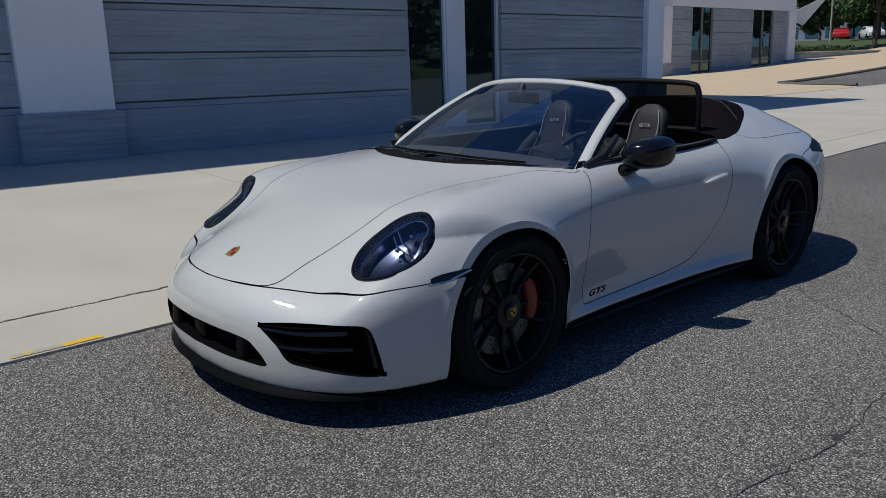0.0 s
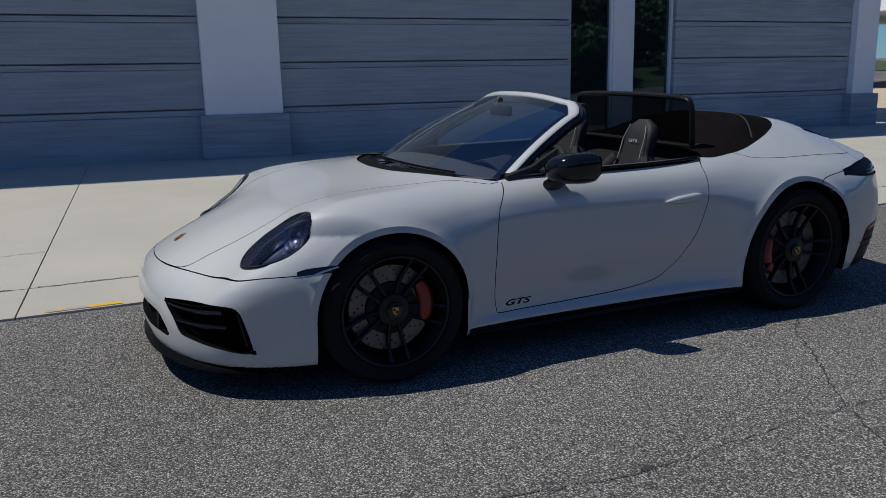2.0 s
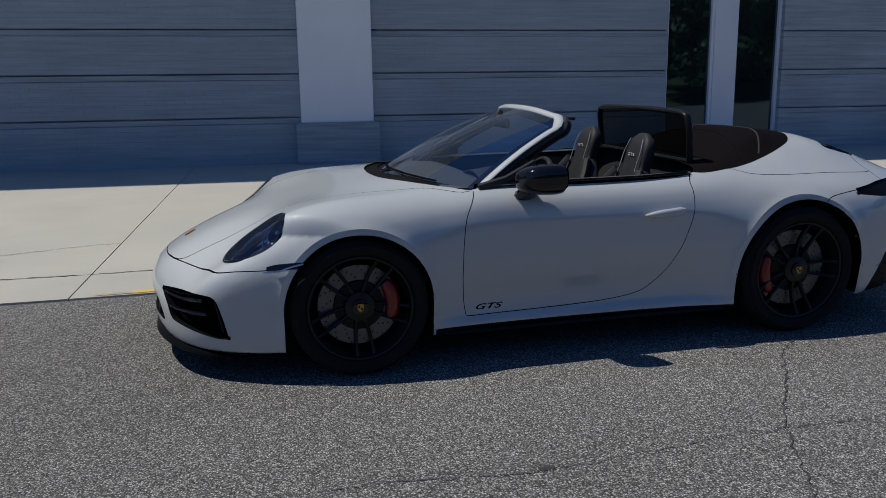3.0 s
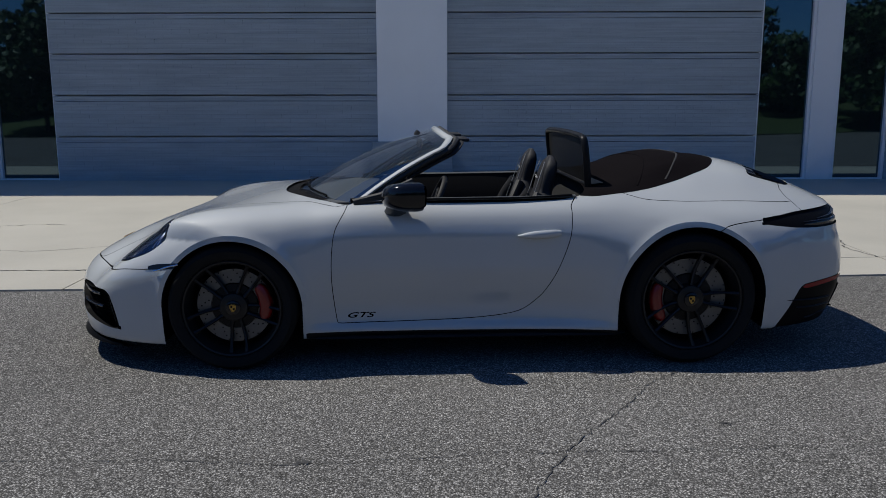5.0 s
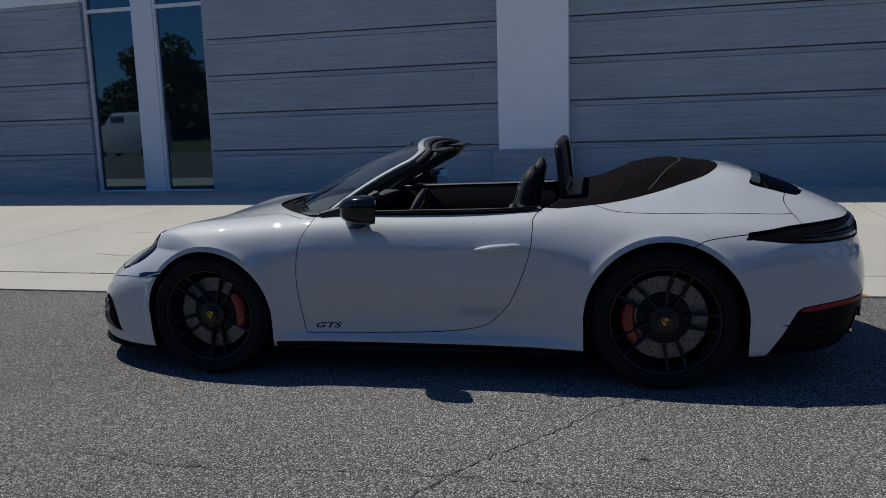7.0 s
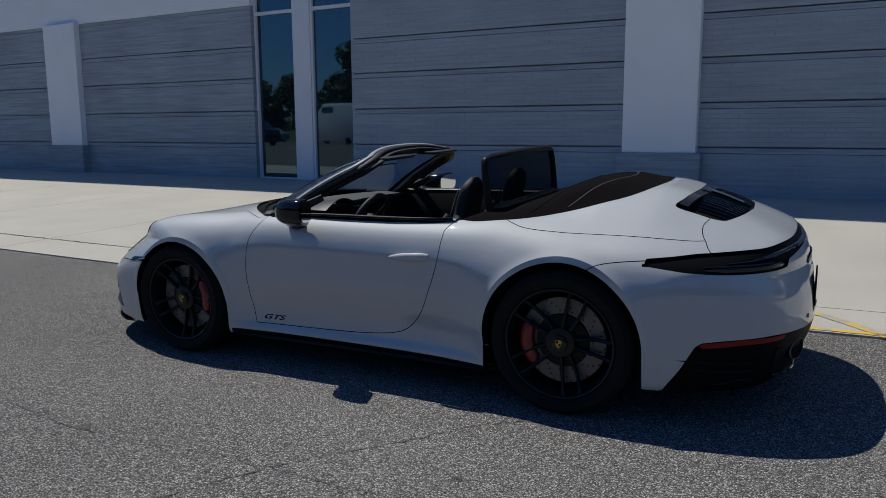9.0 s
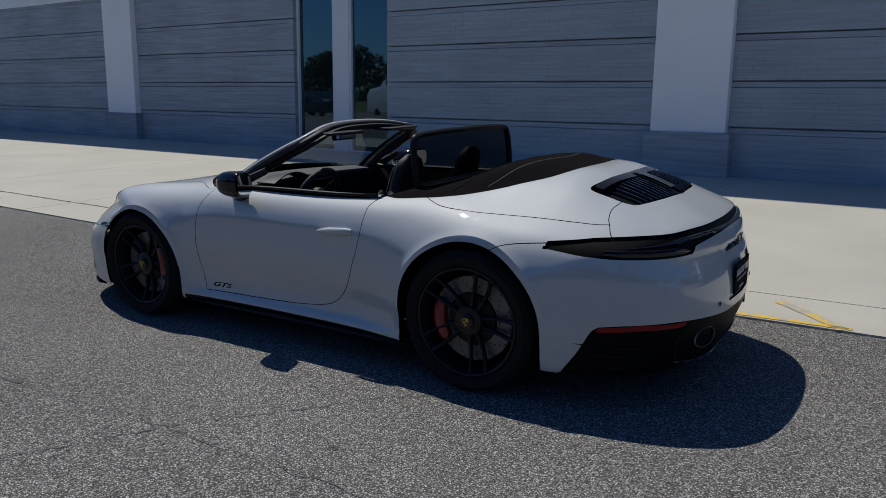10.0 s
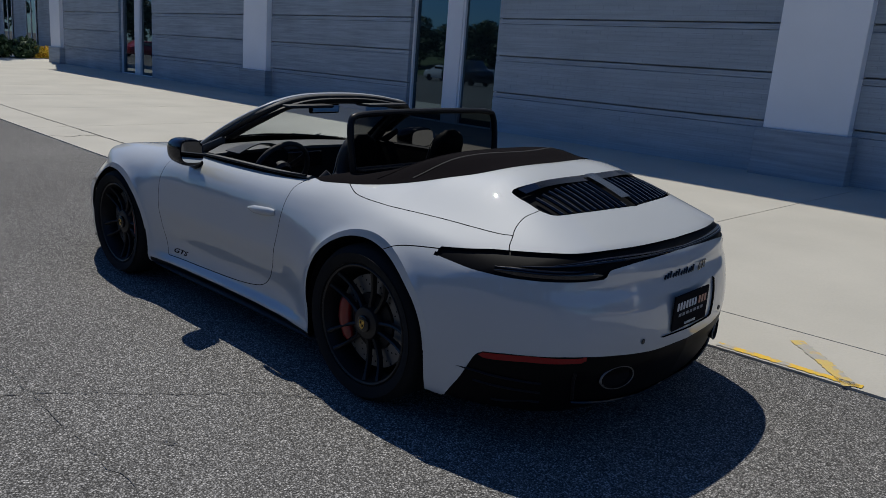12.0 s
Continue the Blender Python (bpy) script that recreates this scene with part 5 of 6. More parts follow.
# engine grille slats and glass strip
gr = new("engine_grille")
gr.parent = car
gr["label"] = "black louvred engine grille"
panel("tray", REG["grille_base"], M_GAP, gr, push=-0.03)
def deck(x, y, up=0.0):
    return (x, y, float(top_height(np.array(x), np.array(abs(y)))) + up)
for s in (-1, 1):
    for k in range(10):
        y = s * (0.052 + 0.043 * k)
        run = [x for x in np.linspace(1.70, 2.0, 61) if float(GRILLE(np.array(x), np.array(abs(y)))) < -0.014]
        if len(run) > 12:
            part("louvre", tube([deck(x, y, -0.010) for x in np.linspace(max(run[0], 1.765), run[-1], 6)], 0.007, 0.009, sides=6), M_BLACK, gr)
part("front_panel", sheet(lambda u, v: deck(1.722 - 0.045 * (2 * u - 1) ** 2 + 0.045 * v, 0.455 * (2 * u - 1), 0.0005), 16, 2), M_BLACK, gr)
part("brake_lamp", sheet(lambda u, v: deck(1.728 + 0.205 * v, 0.036 * (2 * u - 1), 0.010), 4, 6), M_BRAKEGLASS, gr, "glossy high brake lamp, blue-grey reflection put into its colour")

# tail lamp: smoked strip with ribs
tl = panel("tail_lamp", REG["tail_lamp"], M_LIP, car, "smoked full-width tail lamp", push=-0.011)
def tail_x(Y, z):
    return TAIL - float(REAR_Y(Y)) - float(REAR_Z(z))
def lamp_strip(z_of, y0, y1, out, ra, rb, n=41):
    """One glossy bar of the tail lamp, thinning towards its ends."""
    ys = np.linspace(y0, y1, n)
    e = [min(1.0, 0.25 + 6 * min(k, n - 1 - k) / n) for k in range(n)]
    return tube([on(tail_x(abs(y), float(z_of(abs(y)))), y, float(z_of(abs(y))), out) for y in ys], [ra * q for q in e], [rb * q for q in e], sides=8)


part("lamp_bar", lamp_strip(lambda Y: LAMP_TOP(Y) - 0.008, -0.70, 0.70, -0.006, 0.008, 0.005), M_TAIL, tl)
part("lamp_bar", lamp_strip(lambda Y: 0.45 * LAMP_TOP(Y) + 0.55 * 0.795 - 0.006 + 0.012 * (1 - Y), -0.78, 0.78, -0.008, 0.010, 0.008), M_TAIL, tl)
for s in (-1, 1):
    part("lamp_lens", lamp_strip(lambda Y: 0.755 + 0.012 * (Y - 0.6), 0.525 * s, 0.83 * s, -0.010, 0.007, 0.012, 25), M_TAIL, tl, "smoked lamp lens")
    part("lamp_lens", lamp_strip(lambda Y: 0.777 + 0.006 * (Y - 0.6), 0.60 * s, 0.83 * s, -0.008, 0.008, 0.005, 25), M_TAIL, tl)
    tip = new("exhaust")
    tip.parent = car
    tip["label"] = "oval black exhaust tip"
    def settle(bm, s=s):
        """Widens to an oval and follows the bumper's curve."""
        for v in bm.verts:
            v.co.y = v.co.y * 1.55 + 0.445 * s
            v.co.x += tail_x(abs(v.co.y), 0.334) + 0.006
            v.co.z = v.co.z * 0.86 + 0.334
        return bm
    part("tip", settle(lathe([(0.045, -0.10), (0.050, -0.02), (0.054, 0.0), (0.050, 0.004), (0.046, -0.004), (0.043, -0.08)], 32, "X")), M_LIP, tip)
    part("rim", settle(lathe([(0.0505, 0.0), (0.0525, 0.0045), (0.0545, 0.0045), (0.0565, 0.0)], 40, "X")), M_DISC, tip, "bright rim of the tip")
    part("bore", settle(lathe([(0.0, -0.006), (0.049, -0.006)], 28, "X")), M_GAP, tip)
    part("sensor", lathe([(0.0, 0.002), (0.011, 0.002), (0.012, 0.0)], 16, "X"), M_PLASTIC, car, at=Matrix.Translation((tail_x(0.345, 0.474) + 0.002, 0.345 * s, 0.474)))
for s in (-1, 1):
    for k, z in enumerate((0.245, 0.290, 0.335)):
        part("diffuser_vane", tube([on(2.05 - 0.3 * q, s * (0.70 + 0.13 * q), z + 0.006 * q, -0.001) for q in np.linspace(0.0, 1 - 0.22 * (2 - k), 8)], 0.006, 0.005, sides=6), M_SATIN, car)
    part("diffuser_edge", tube([on(2.2, s * y, z, -0.002) for y, z in ((0.665, 0.375), (0.668, 0.33), (0.655, 0.28), (0.64, 0.225))], 0.007, 0.007, sides=6), M_SATIN, car)
part("diffuser_blade", tube([on(2.2, y, 0.205 + 0.012 * abs(y), 0.004) for y in np.linspace(-0.66, 0.66, 25)], 0.012, 0.007, sides=8), M_BLACK, car, "gloss black lower blade")
# plate recess, plate, script
panel("plate_recess", REG["plate_recess"], M_PAINT, car, push=-0.010)
plate = new("number_plate")
plate.parent = car
plate["label"] = "black dealer plate in a black frame"
xp = tail_x(0.0, 0.55) - 0.010
part("panel", box_bm(xp, xp + 0.008, -0.155, 0.155, 0.474, 0.628, bevel=0.004), M_GAP, plate, smooth=False)
for y0, y1, z0, z1, n, mt in ((-0.135, 0.045, 0.560, 0.594, 7, M_STITCH), (0.055, 0.135, 0.560, 0.594, 3, M_RED), (-0.115, 0.115, 0.532, 0.545, 7, M_THREAD), (-0.05, 0.05, 0.487, 0.498, 9, M_STITCH)):
    step = (y1 - y0) / n
    for k in range(n):
        part("writing_bar", box_bm(xp + 0.0082, xp + 0.0092, y0 + step * (k + 0.16), y0 + step * (k + 0.80), z0, z1), mt, plate, smooth=False)
for k in range(12):
    y = -0.19 + 0.021 * k
    part("script_bar", tube([on(tail_x(abs(y), 0.70), y, 0.699, 0.002), on(tail_x(abs(y), 0.71), y + 0.014, 0.713 + 0.006 * (k % 3), 0.002)], 0.004, 0.006, sides=6), M_BLACK, car)
def door_face(x, z):
    q = on(x, -0.82, z, 0.0015)
    n = Vector(slope(q[None])[0])
    ex = Vector((1, 0, 0))
    ex = (ex - n * ex.dot(n)).normalized()
    return Matrix.Translation(Vector(q)) @ Matrix((ex, n.cross(ex), n)).transposed().to_4x4()


letters("GTS", 0.052, M_BLACK, "tail_badge", car, Matrix.Translation((tail_x(0.13, 0.71) + 0.005, 0.13, 0.709)) @ Euler((radians(90), 0, radians(90))).to_matrix().to_4x4() @ pose(0, 0, 0, 0, 8, 0), "black badge letters", 0.3, 0.002, 1.1)
letters("GTS", 0.040, M_LIP, "door_badge", door_l, door_face(-0.577, 0.276) @ Matrix.Diagonal((1.95, 1.0, 1.0, 1.0)), "black badge letters", 0.40, 0.0012, 1.05, 0.0008)

# ---- cabin ----
tub = new("cabin")
tub.parent = car
for s in (-1, 1):
    part("inner_sill", box_bm(-0.86, 0.86, s * 0.685, s * 0.775, 0.20, 0.24), M_CARPET, tub, smooth=False)
part("floor_pan", box_bm(-0.9, 0.75, -0.70, 0.70, 0.20, 0.23), M_CARPET, tub, smooth=False)
part("rear_bulkhead", slab(lambda u, v: (0.72 + 0.05 * v, -0.68 + 1.36 * u, 0.22 + 0.70 * v), 6, 6, 0.02), M_CARPET, tub)
part("firewall", box_bm(-0.95, -0.90, -0.66, 0.66, 0.22, 0.84), M_CARPET, tub, smooth=False)
dash = part("dashboard", slab(lambda u, v: (-0.90 + 0.40 * v, 1.34 * u - 0.67, 0.872 + 0.02 * math.sin(math.pi * 0.75 * v) - 0.02 * (2 * u - 1) ** 2), 20, 12, 0.02), M_DASH, tub, "black leather dashboard top, sunlit grey put into its colour")
part("dash_face", slab(lambda u, v: (-0.515 + 0.05 * v, 1.34 * u - 0.67, 0.866 - 0.34 * v - 0.02 * (2 * u - 1) ** 2), 16, 6, 0.02), M_CARD, dash, "black dashboard face")
part("instrument_hood", slab(lambda u, v: (-0.52 + 0.15 * v, -0.52 + 0.36 * u, 0.885 + 0.055 * math.sin(math.pi * u) * (0.6 + 0.4 * v)), 14, 6, 0.006), M_GREYDASH, dash)
part("dash_screen", box_bm(-0.44, -0.43, -0.13, 0.15, 0.76, 0.86, bevel=0.004), M_BLACK, dash, smooth=False)
part("tunnel", slab(lambda u, v: (-0.55 + 1.2 * u, 0.13 * (2 * v - 1), 0.52 - 0.02 * (2 * v - 1) ** 4 + 0.12 * max(0, 0.35 - u)), 10, 6, 0.2), M_LEATHER, tub)
wheel_s = new("steering_wheel")
wheel_s.parent = car
wheel_s.matrix_basis = Matrix.Translation((-0.165, -0.365, 0.800)) @ pose(0, 0, 0, 0, -66, 0)
part("grip", tube([(0.185 * math.cos(a), 0.185 * math.sin(a), 0) for a in np.linspace(0, 2 * math.pi, 40, endpoint=False)], 0.015, 0.017, closed=True, sides=10), M_LEATHER, wheel_s)
part("boss", lathe([(0.0, 0.03), (0.055, 0.025), (0.065, -0.01), (0.05, -0.03)], 24, "Z"), M_LEATHER, wheel_s)
for a in (0, 125, 235):
    c, q = math.cos(radians(a + 180)), math.sin(radians(a + 180))
    part("spoke", tube([(0.05 * c, 0.05 * q, 0.0), (0.18 * c, 0.18 * q, 0.0)], 0.018, 0.008, sides=8), M_SATIN, wheel_s)


def seat_shell(w0, w1, zlo, zhi, x_of, thick):
    """A padded back: wide below, narrowing to the headrest."""
    bm = bmesh.new()
    n, m = 20, 20
    rings = []
    for i in range(n + 1):
        t = i / n
        w = w0 + (w1 - w0) * (0 if t < 0.45 else ((t - 0.45) / 0.25) ** 1.2 if t < 0.70 else 1.0)
        cap = math.sqrt(max(0.06, 1 - (max(0.0, t - 0.86) / 0.145) ** 2))
        w *= cap ** 0.8
        z, x, d = zlo + (zhi - zlo) * t, x_of(t), thick * (1 - 0.35 * t) * cap
        rings.append([bm.verts.new((x + d * (1 if math.sin(a) > 0 else 0.7) * abs(math.sin(a)) ** 0.6 * math.copysign(1, math.sin(a)), w * abs(math.cos(a)) ** 0.5 * math.copysign(1, math.cos(a)), z)) for a in np.linspace(0, 2 * math.pi, m, endpoint=False)])
    for p, q in zip(rings, rings[1:]):
        for j in range(m):
            bm.faces.new((p[j], p[(j + 1) % m], q[(j + 1) % m], q[j]))
    bm.faces.new(rings[0][::-1])
    bm.faces.new(rings[-1])
    bmesh.ops.recalc_face_normals(bm, faces=bm.faces)
    return bm


for y in (-0.345, 0.345):
    st = new("seat")
    st.parent = car
    st["label"] = "black leather sports seat with white stitching"
    st.matrix_basis = Matrix.Translation((0, y, 0))
    lean = lambda t: 0.36 + 0.17 * t
    part("backrest", seat_shell(0.25, 0.115, 0.42, 1.095, lean, 0.075), M_LEATHER, st)
    part("cushion", box_bm(-0.16, 0.40, -0.24, 0.24, 0.34, 0.47, bevel=0.05, seg=3), M_LEATHER, st)
    for s in (-1, 1):
        part("stitching", tube(smooth_line([(lean(0.45) - 0.058, 0.165 * s, 0.72), (lean(0.66) - 0.052, 0.10 * s, 0.87), (lean(0.85) - 0.047, 0.092 * s, 0.99), (lean(0.95) - 0.036, 0.070 * s, 1.065)], 5), 0.0025, 0.0025, sides=6), M_THREAD, st)
        part("bolster", tube(smooth_line([(lean(0.05) - 0.05, 0.225 * s, 0.46), (lean(0.3) - 0.07, 0.225 * s, 0.62), (lean(0.5) - 0.06, 0.20 * s, 0.76), (lean(0.66) - 0.03, 0.12 * s, 0.87)], 5), 0.035, 0.045, sides=10), M_LEATHER, st)
    letters("GTS", 0.027, M_STITCH, "headrest_badge", st, Matrix.Translation((lean(0.83) - 0.0515, 0, 0.975)) @ Euler((radians(90), 0, radians(-90))).to_matrix().to_4x4() @ pose(0, 0, 0, 14, 0, 0) @ Matrix.Diagonal((1.5, 1.0, 1.0, 1.0)), "white embroidered letters", 0.2, 0.001, 1.1)

# wind deflector: frame and dark mesh, standing behind the seats
wd = new("wind_deflector")
wd.parent = car
wd["label"] = "black wind deflector of framed dark mesh"
loop = smooth_line([(0.712, -0.545, 0.93), (0.696, -0.555, 1.08), (0.684, -0.545, 1.18), (0.680, -0.50, 1.212), (0.680, -0.3, 1.222), (0.680, 0.0, 1.225), (0.680, 0.3, 1.222), (0.680, 0.50, 1.212), (0.684, 0.545, 1.18), (0.696, 0.555, 1.08), (0.712, 0.545, 0.93)], 5)
part("frame", tube(loop, 0.016, 0.020, up=(1, 0, 0), sides=10), M_SATIN, wd)
part("frame", tube([(0.710, -0.54, 0.945), (0.710, 0.54, 0.945)], 0.014, 0.014, up=(1, 0, 0), sides=8), M_SATIN, wd)
part("mesh", sheet(lambda u, v: (0.710 - 0.030 * v, (0.545 - 0.03 * v ** 4) * (2 * u - 1), 0.945 + 0.272 * v), 8, 8), M_NET, wd, "fine dark mesh")
part("lower_screen", slab(lambda u, v: (0.70 + 0.10 * v, 0.54 * (2 * u - 1), 0.945 + 0.012 * v), 6, 2, 0.006), M_SATIN, wd)
# inner mirror
im = new("inside_mirror")
im.parent = car
part("housing", box_bm(-0.245, -0.215, -0.115, 0.115, 1.125, 1.185, bevel=0.014, seg=3), M_LIP, im)
part("glass", box_bm(-0.2145, -0.2125, -0.10, 0.10, 1.135, 1.175), M_MIRROR, im, smooth=False)
part("stem", tube([(-0.25, 0, 1.175), (-0.245, 0, 1.205), (-0.23, 0, 1.225)], 0.018, 0.02, sides=8), M_PLASTIC, im)
# soft top seams
for xm, xs, ys in ((1.14, 0.97, 0.62), (1.36, 1.15, 0.56)):
    pts = []
    for y in np.linspace(-ys, ys, 31):
        x = xm - (xm - xs) * (y / ys) ** 2
        p = on(*deck(x, y))
        pts.append((p[0], p[1], p[2] + float(soft_rise(p[None])[0]) + 0.0005))
    part("top_seam", tube(pts, 0.006, 0.0028, sides=6), M_PIPING if xm > 1.2 else M_FABRIC, car)
# ---- trees and shrubs ----
def leaf_cloud(centres, n, size, seed):
    """Many small leaves about the given (x, y, z, radius) clumps, as one mesh."""
    rng = np.random.default_rng(seed)
    verts, faces = [], []
    c = np.array(centres)
    w = c[:, 3] ** 2
    pick = rng.choice(len(c), n, p=w / w.sum())
    d = rng.normal(size=(n, 3))
    d /= np.linalg.norm(d, axis=1, keepdims=True)
    r = rng.uniform(0.45, 1.05, n) ** 0.6
    at = c[pick, :3] + d * (c[pick, 3] * r)[:, None] * np.array((1, 1, 0.8))
    a = rng.normal(size=(n, 3))
    a /= np.linalg.norm(a, axis=1, keepdims=True)
    b = np.cross(a, d + rng.normal(size=(n, 3)) * 0.6)
    b /= np.linalg.norm(b, axis=1, keepdims=True)
    s = size * rng.uniform(0.6, 1.3, n)
    for i in range(n):
        p, u, v = at[i], a[i] * s[i], b[i] * s[i] * 0.6
        k = len(verts)
        verts += [p - u, p + v, p + u, p - v]
        faces.append((k, k + 1, k + 2, k + 3))
    return verts, faces


def make_tree(seed, h, spread, n=3600, size=0.34):
    rng = random.Random(seed)
    tr = thing("tree", "broad green leafy tree beside the car park", "tree", group="trees round the car park")
    bm = bmesh.new()
    fork = h * 0.32
    tube([(0, 0, -0.3), (0.04, 0.02, fork * 0.5), (0.0, 0.08, fork), (0.1, 0.0, h * 0.7)], [0.24, 0.2, 0.16, 0.05], sides=8, bm=bm)
    clumps = [(0, 0, h * 0.8, spread * 0.42)]
    for k in range(12):
        a = k * 2.4 + rng.random()
        z = h * rng.uniform(0.30, 0.85)
        q = spread * rng.uniform(0.35, 0.75) * (1.15 - 0.5 * z / h)
        p = (q * math.cos(a), q * math.sin(a), z)
        tube([(0.0, 0.05, fork * rng.uniform(0.85, 1.4)), (p[0] * 0.5, p[1] * 0.5, z * 0.85), p], [0.09, 0.05, 0.02], sides=6, bm=bm)
        clumps.append((*p, spread * rng.uniform(0.26, 0.40)))
    part("trunk", bm, M_BARK, tr, "brown trunk with limbs")
    v, f = leaf_cloud(clumps, n, size, seed)
    link("crown", mesh_of("crown", v, f, M_LEAF, smooth=False), tr)
    return tr


def stand(tr, x, y, turn, s):
    tr.matrix_world = Matrix.LocRotScale((x, y, land(x, y)), Euler((0, 0, turn)), (s, s, s))


KINDS = [make_tree(11, 10.0, 5.0), make_tree(12, 12.5, 5.6), make_tree(13, 8.5, 4.6)]
rng = random.Random(5)
SPOTS = []
for i in range(44):                              # beyond the car park, behind the walk
    SPOTS.append((-118 + 5.2 * i + rng.uniform(-2, 2), -57 + 5 * math.sin(i * 1.3) + rng.uniform(-3, 3)))
for i in range(26):
    SPOTS.append((-120 + 9.0 * i + rng.uniform(-2, 2), -76 + rng.uniform(-5, 5)))
for i in range(9):                               # to both sides
    SPOTS.append((-92 + rng.uniform(-6, 6), -40 + 12 * i))
    SPOTS.append((104 + rng.uniform(-6, 6), -44 + 11 * i))
SPOTS += [(66, 26.2), (63, 32), (91, 37), (97, 33), (88, 30), (126, 60), (130, 50), (128, 40), (126, 30), (101, 42), (103, 49), (104, 37), (84, 33.5), (-60, 26), (-70, 18), (-52, 34)]
used = set()
for k, (x, y) in enumerate(SPOTS):
    kind = KINDS[k % 3]
    s = rng.uniform(1.2, 1.45) if x < -84 and -48 < y < 4 else rng.uniform(0.8, 1.0) if y > 0 else rng.uniform(1.15, 1.45) if x > 5 else rng.uniform(0.95, 1.2) if x > -58 else rng.uniform(0.60, 0.80)
    turn = rng.uniform(0, 6.28)
    if k % 3 in used:
        tr = copy_thing(kind, Matrix.LocRotScale((x, y, land(x, y)), Euler((0, 0, turn)), (s, s, s)))
        tr.scale = (s, s, s)
    else:
        used.add(k % 3)
        stand(kind, x, y, turn, s)

v, f = leaf_cloud([(-125 + 2.2 * k, -66 + 3 * math.sin(k * 0.7), 2.2 + 1.2 * math.sin(k * 1.9), 3.0) for k in range(118)], 16000, 0.42, 21)
tagged(link("undergrowth", mesh_of("undergrowth", v, f, M_LEAF, smooth=False)), "dense green undergrowth below the far trees", "bushes", kind="stuff")


# ---- parked vehicles across the car park, seen in the window panes ----
def vehicle(name, label, at, paint, length, height, box_back):
    v = thing(name, label, "car" if not box_back else "van", at)
    w = 0.9
    prof = [(-0.5, 0.35), (-0.5, 0.62), (-0.46, 0.72), (-0.26, 0.78), (-0.14, 1.0), (0.20 if not box_back else 0.49, 1.0), (0.36 if not box_back else 0.5, 0.74), (0.48, 0.70), (0.5, 0.35)]
    bm = bmesh.new()
    rows = []
    for y, k in ((-w, 0.94), (-w * 0.92, 1.0), (w * 0.92, 1.0), (w, 0.94)):
        rows.append([bm.verts.new((px * length, y * (0.86 if pz > 0.8 else 1), 0.30 if pz < 0.5 else (pz - 0.2) * k * height / 0.8)) for px, pz in prof])
    for p, q in zip(rows, rows[1:]):
        for j in range(len(prof)):
            bm.faces.new((p[j], p[(j + 1) % len(prof)], q[(j + 1) % len(prof)], q[j]))
    bm.faces.new(rows[0])
    bm.faces.new(rows[-1][::-1])
    bmesh.ops.recalc_face_normals(bm, faces=bm.faces)
    bmesh.ops.bevel(bm, geom=bm.edges[:], offset=0.04, segments=2, affect="EDGES", profile=0.5)
    part("body", bm, paint, v)
    for s in (-1, 1):
        part("window", box_bm(-0.15 * length, (0.18 if not box_back else 0.05) * length, s * 0.83, s * 0.86, height * 0.68, height * 0.92, bevel=0.01), M_PANE, v, "dark side glass", smooth=False)
        for fx in (-0.31, 0.31):
            bm = lathe([(0.0, -0.11), (0.2, -0.11), (0.31, -0.10), (0.33, -0.05), (0.33, 0.1), (0.0, 0.1)], 24)
            part("wheel", bm, M_RUBBER, v, at=Matrix.Translation((fx * length, s * 0.82, 0.33)))
    part("windscreen", slab(lambda a, b: (-0.245 * length + 0.085 * length * b, 0.72 * (2 * a - 1), height * (0.735 + 0.23 * b)), 2, 2, 0.02), M_PANE, v, "dark windscreen", smooth=False)
    return v


M_CARWHITE = shader("white_car_paint", (0.75, 0.76, 0.78), rough=0.3, coat=0.8, vary=0.02)
M_CARDARK = shader("dark_car_paint", (0.02, 0.022, 0.026), rough=0.25, coat=1.0, vary=0.02)
M_CARRED = shader("red_car_paint", (0.40, 0.02, 0.02), rough=0.3, coat=0.8, vary=0.02)
M_CARBLUE = shader("blue_car_paint", (0.30, 0.36, 0.42), rough=0.3, coat=0.8, vary=0.02)
for nm, lb, x, y, rz, mt, ln, ht, bx in (("van", "white panel van parked across the car park", -42.0, -36.5, 12, M_CARWHITE, 8.0, 3.7, True),
                                         ("parked_car", "dark tall car parked across the car park", -44.5, -28.0, 5, M_CARDARK, 5.0, 2.1, False),
                                         ("parked_car", "white car parked across the car park", -51.5, -32.0, 3, M_CARWHITE, 4.5, 1.5, False),
                                         ("parked_car", "red car parked across the car park", -70.0, -10.6, 80, M_CARRED, 4.4, 1.5, False),
                                         ("parked_car", "pale blue car parked across the car park", -56.5, -43.0, 0, M_CARBLUE, 4.6, 1.5, False),
                                         ("parked_car", "red car far off beside the pale building", 97.0, 43.5, 27, M_CARRED, 4.4, 1.5, False),
                                         ("parked_car", "white car far off beside the lawn", 98.0, 40.3, 40, M_CARWHITE, 4.4, 1.5, False)):
    vehicle(nm, lb, Matrix.Translation((x, y, land(x, y))) @ pose(0, 0, 0, 0, 0, rz), mt, ln, ht, bx)
bm = sheet(lambda u, v: (-130 + 280 * u, -49 - 90 * v, land(-130 + 280 * u, -49 - 90 * v) + 0.03 + 2.6 * min(1, v * 6)), 12, 18)
lawn = part("lawn", bm, M_GRASS, None, smooth=False)
tagged(lawn, "green lawn under the trees beyond the car park", "lawn", kind="structure")

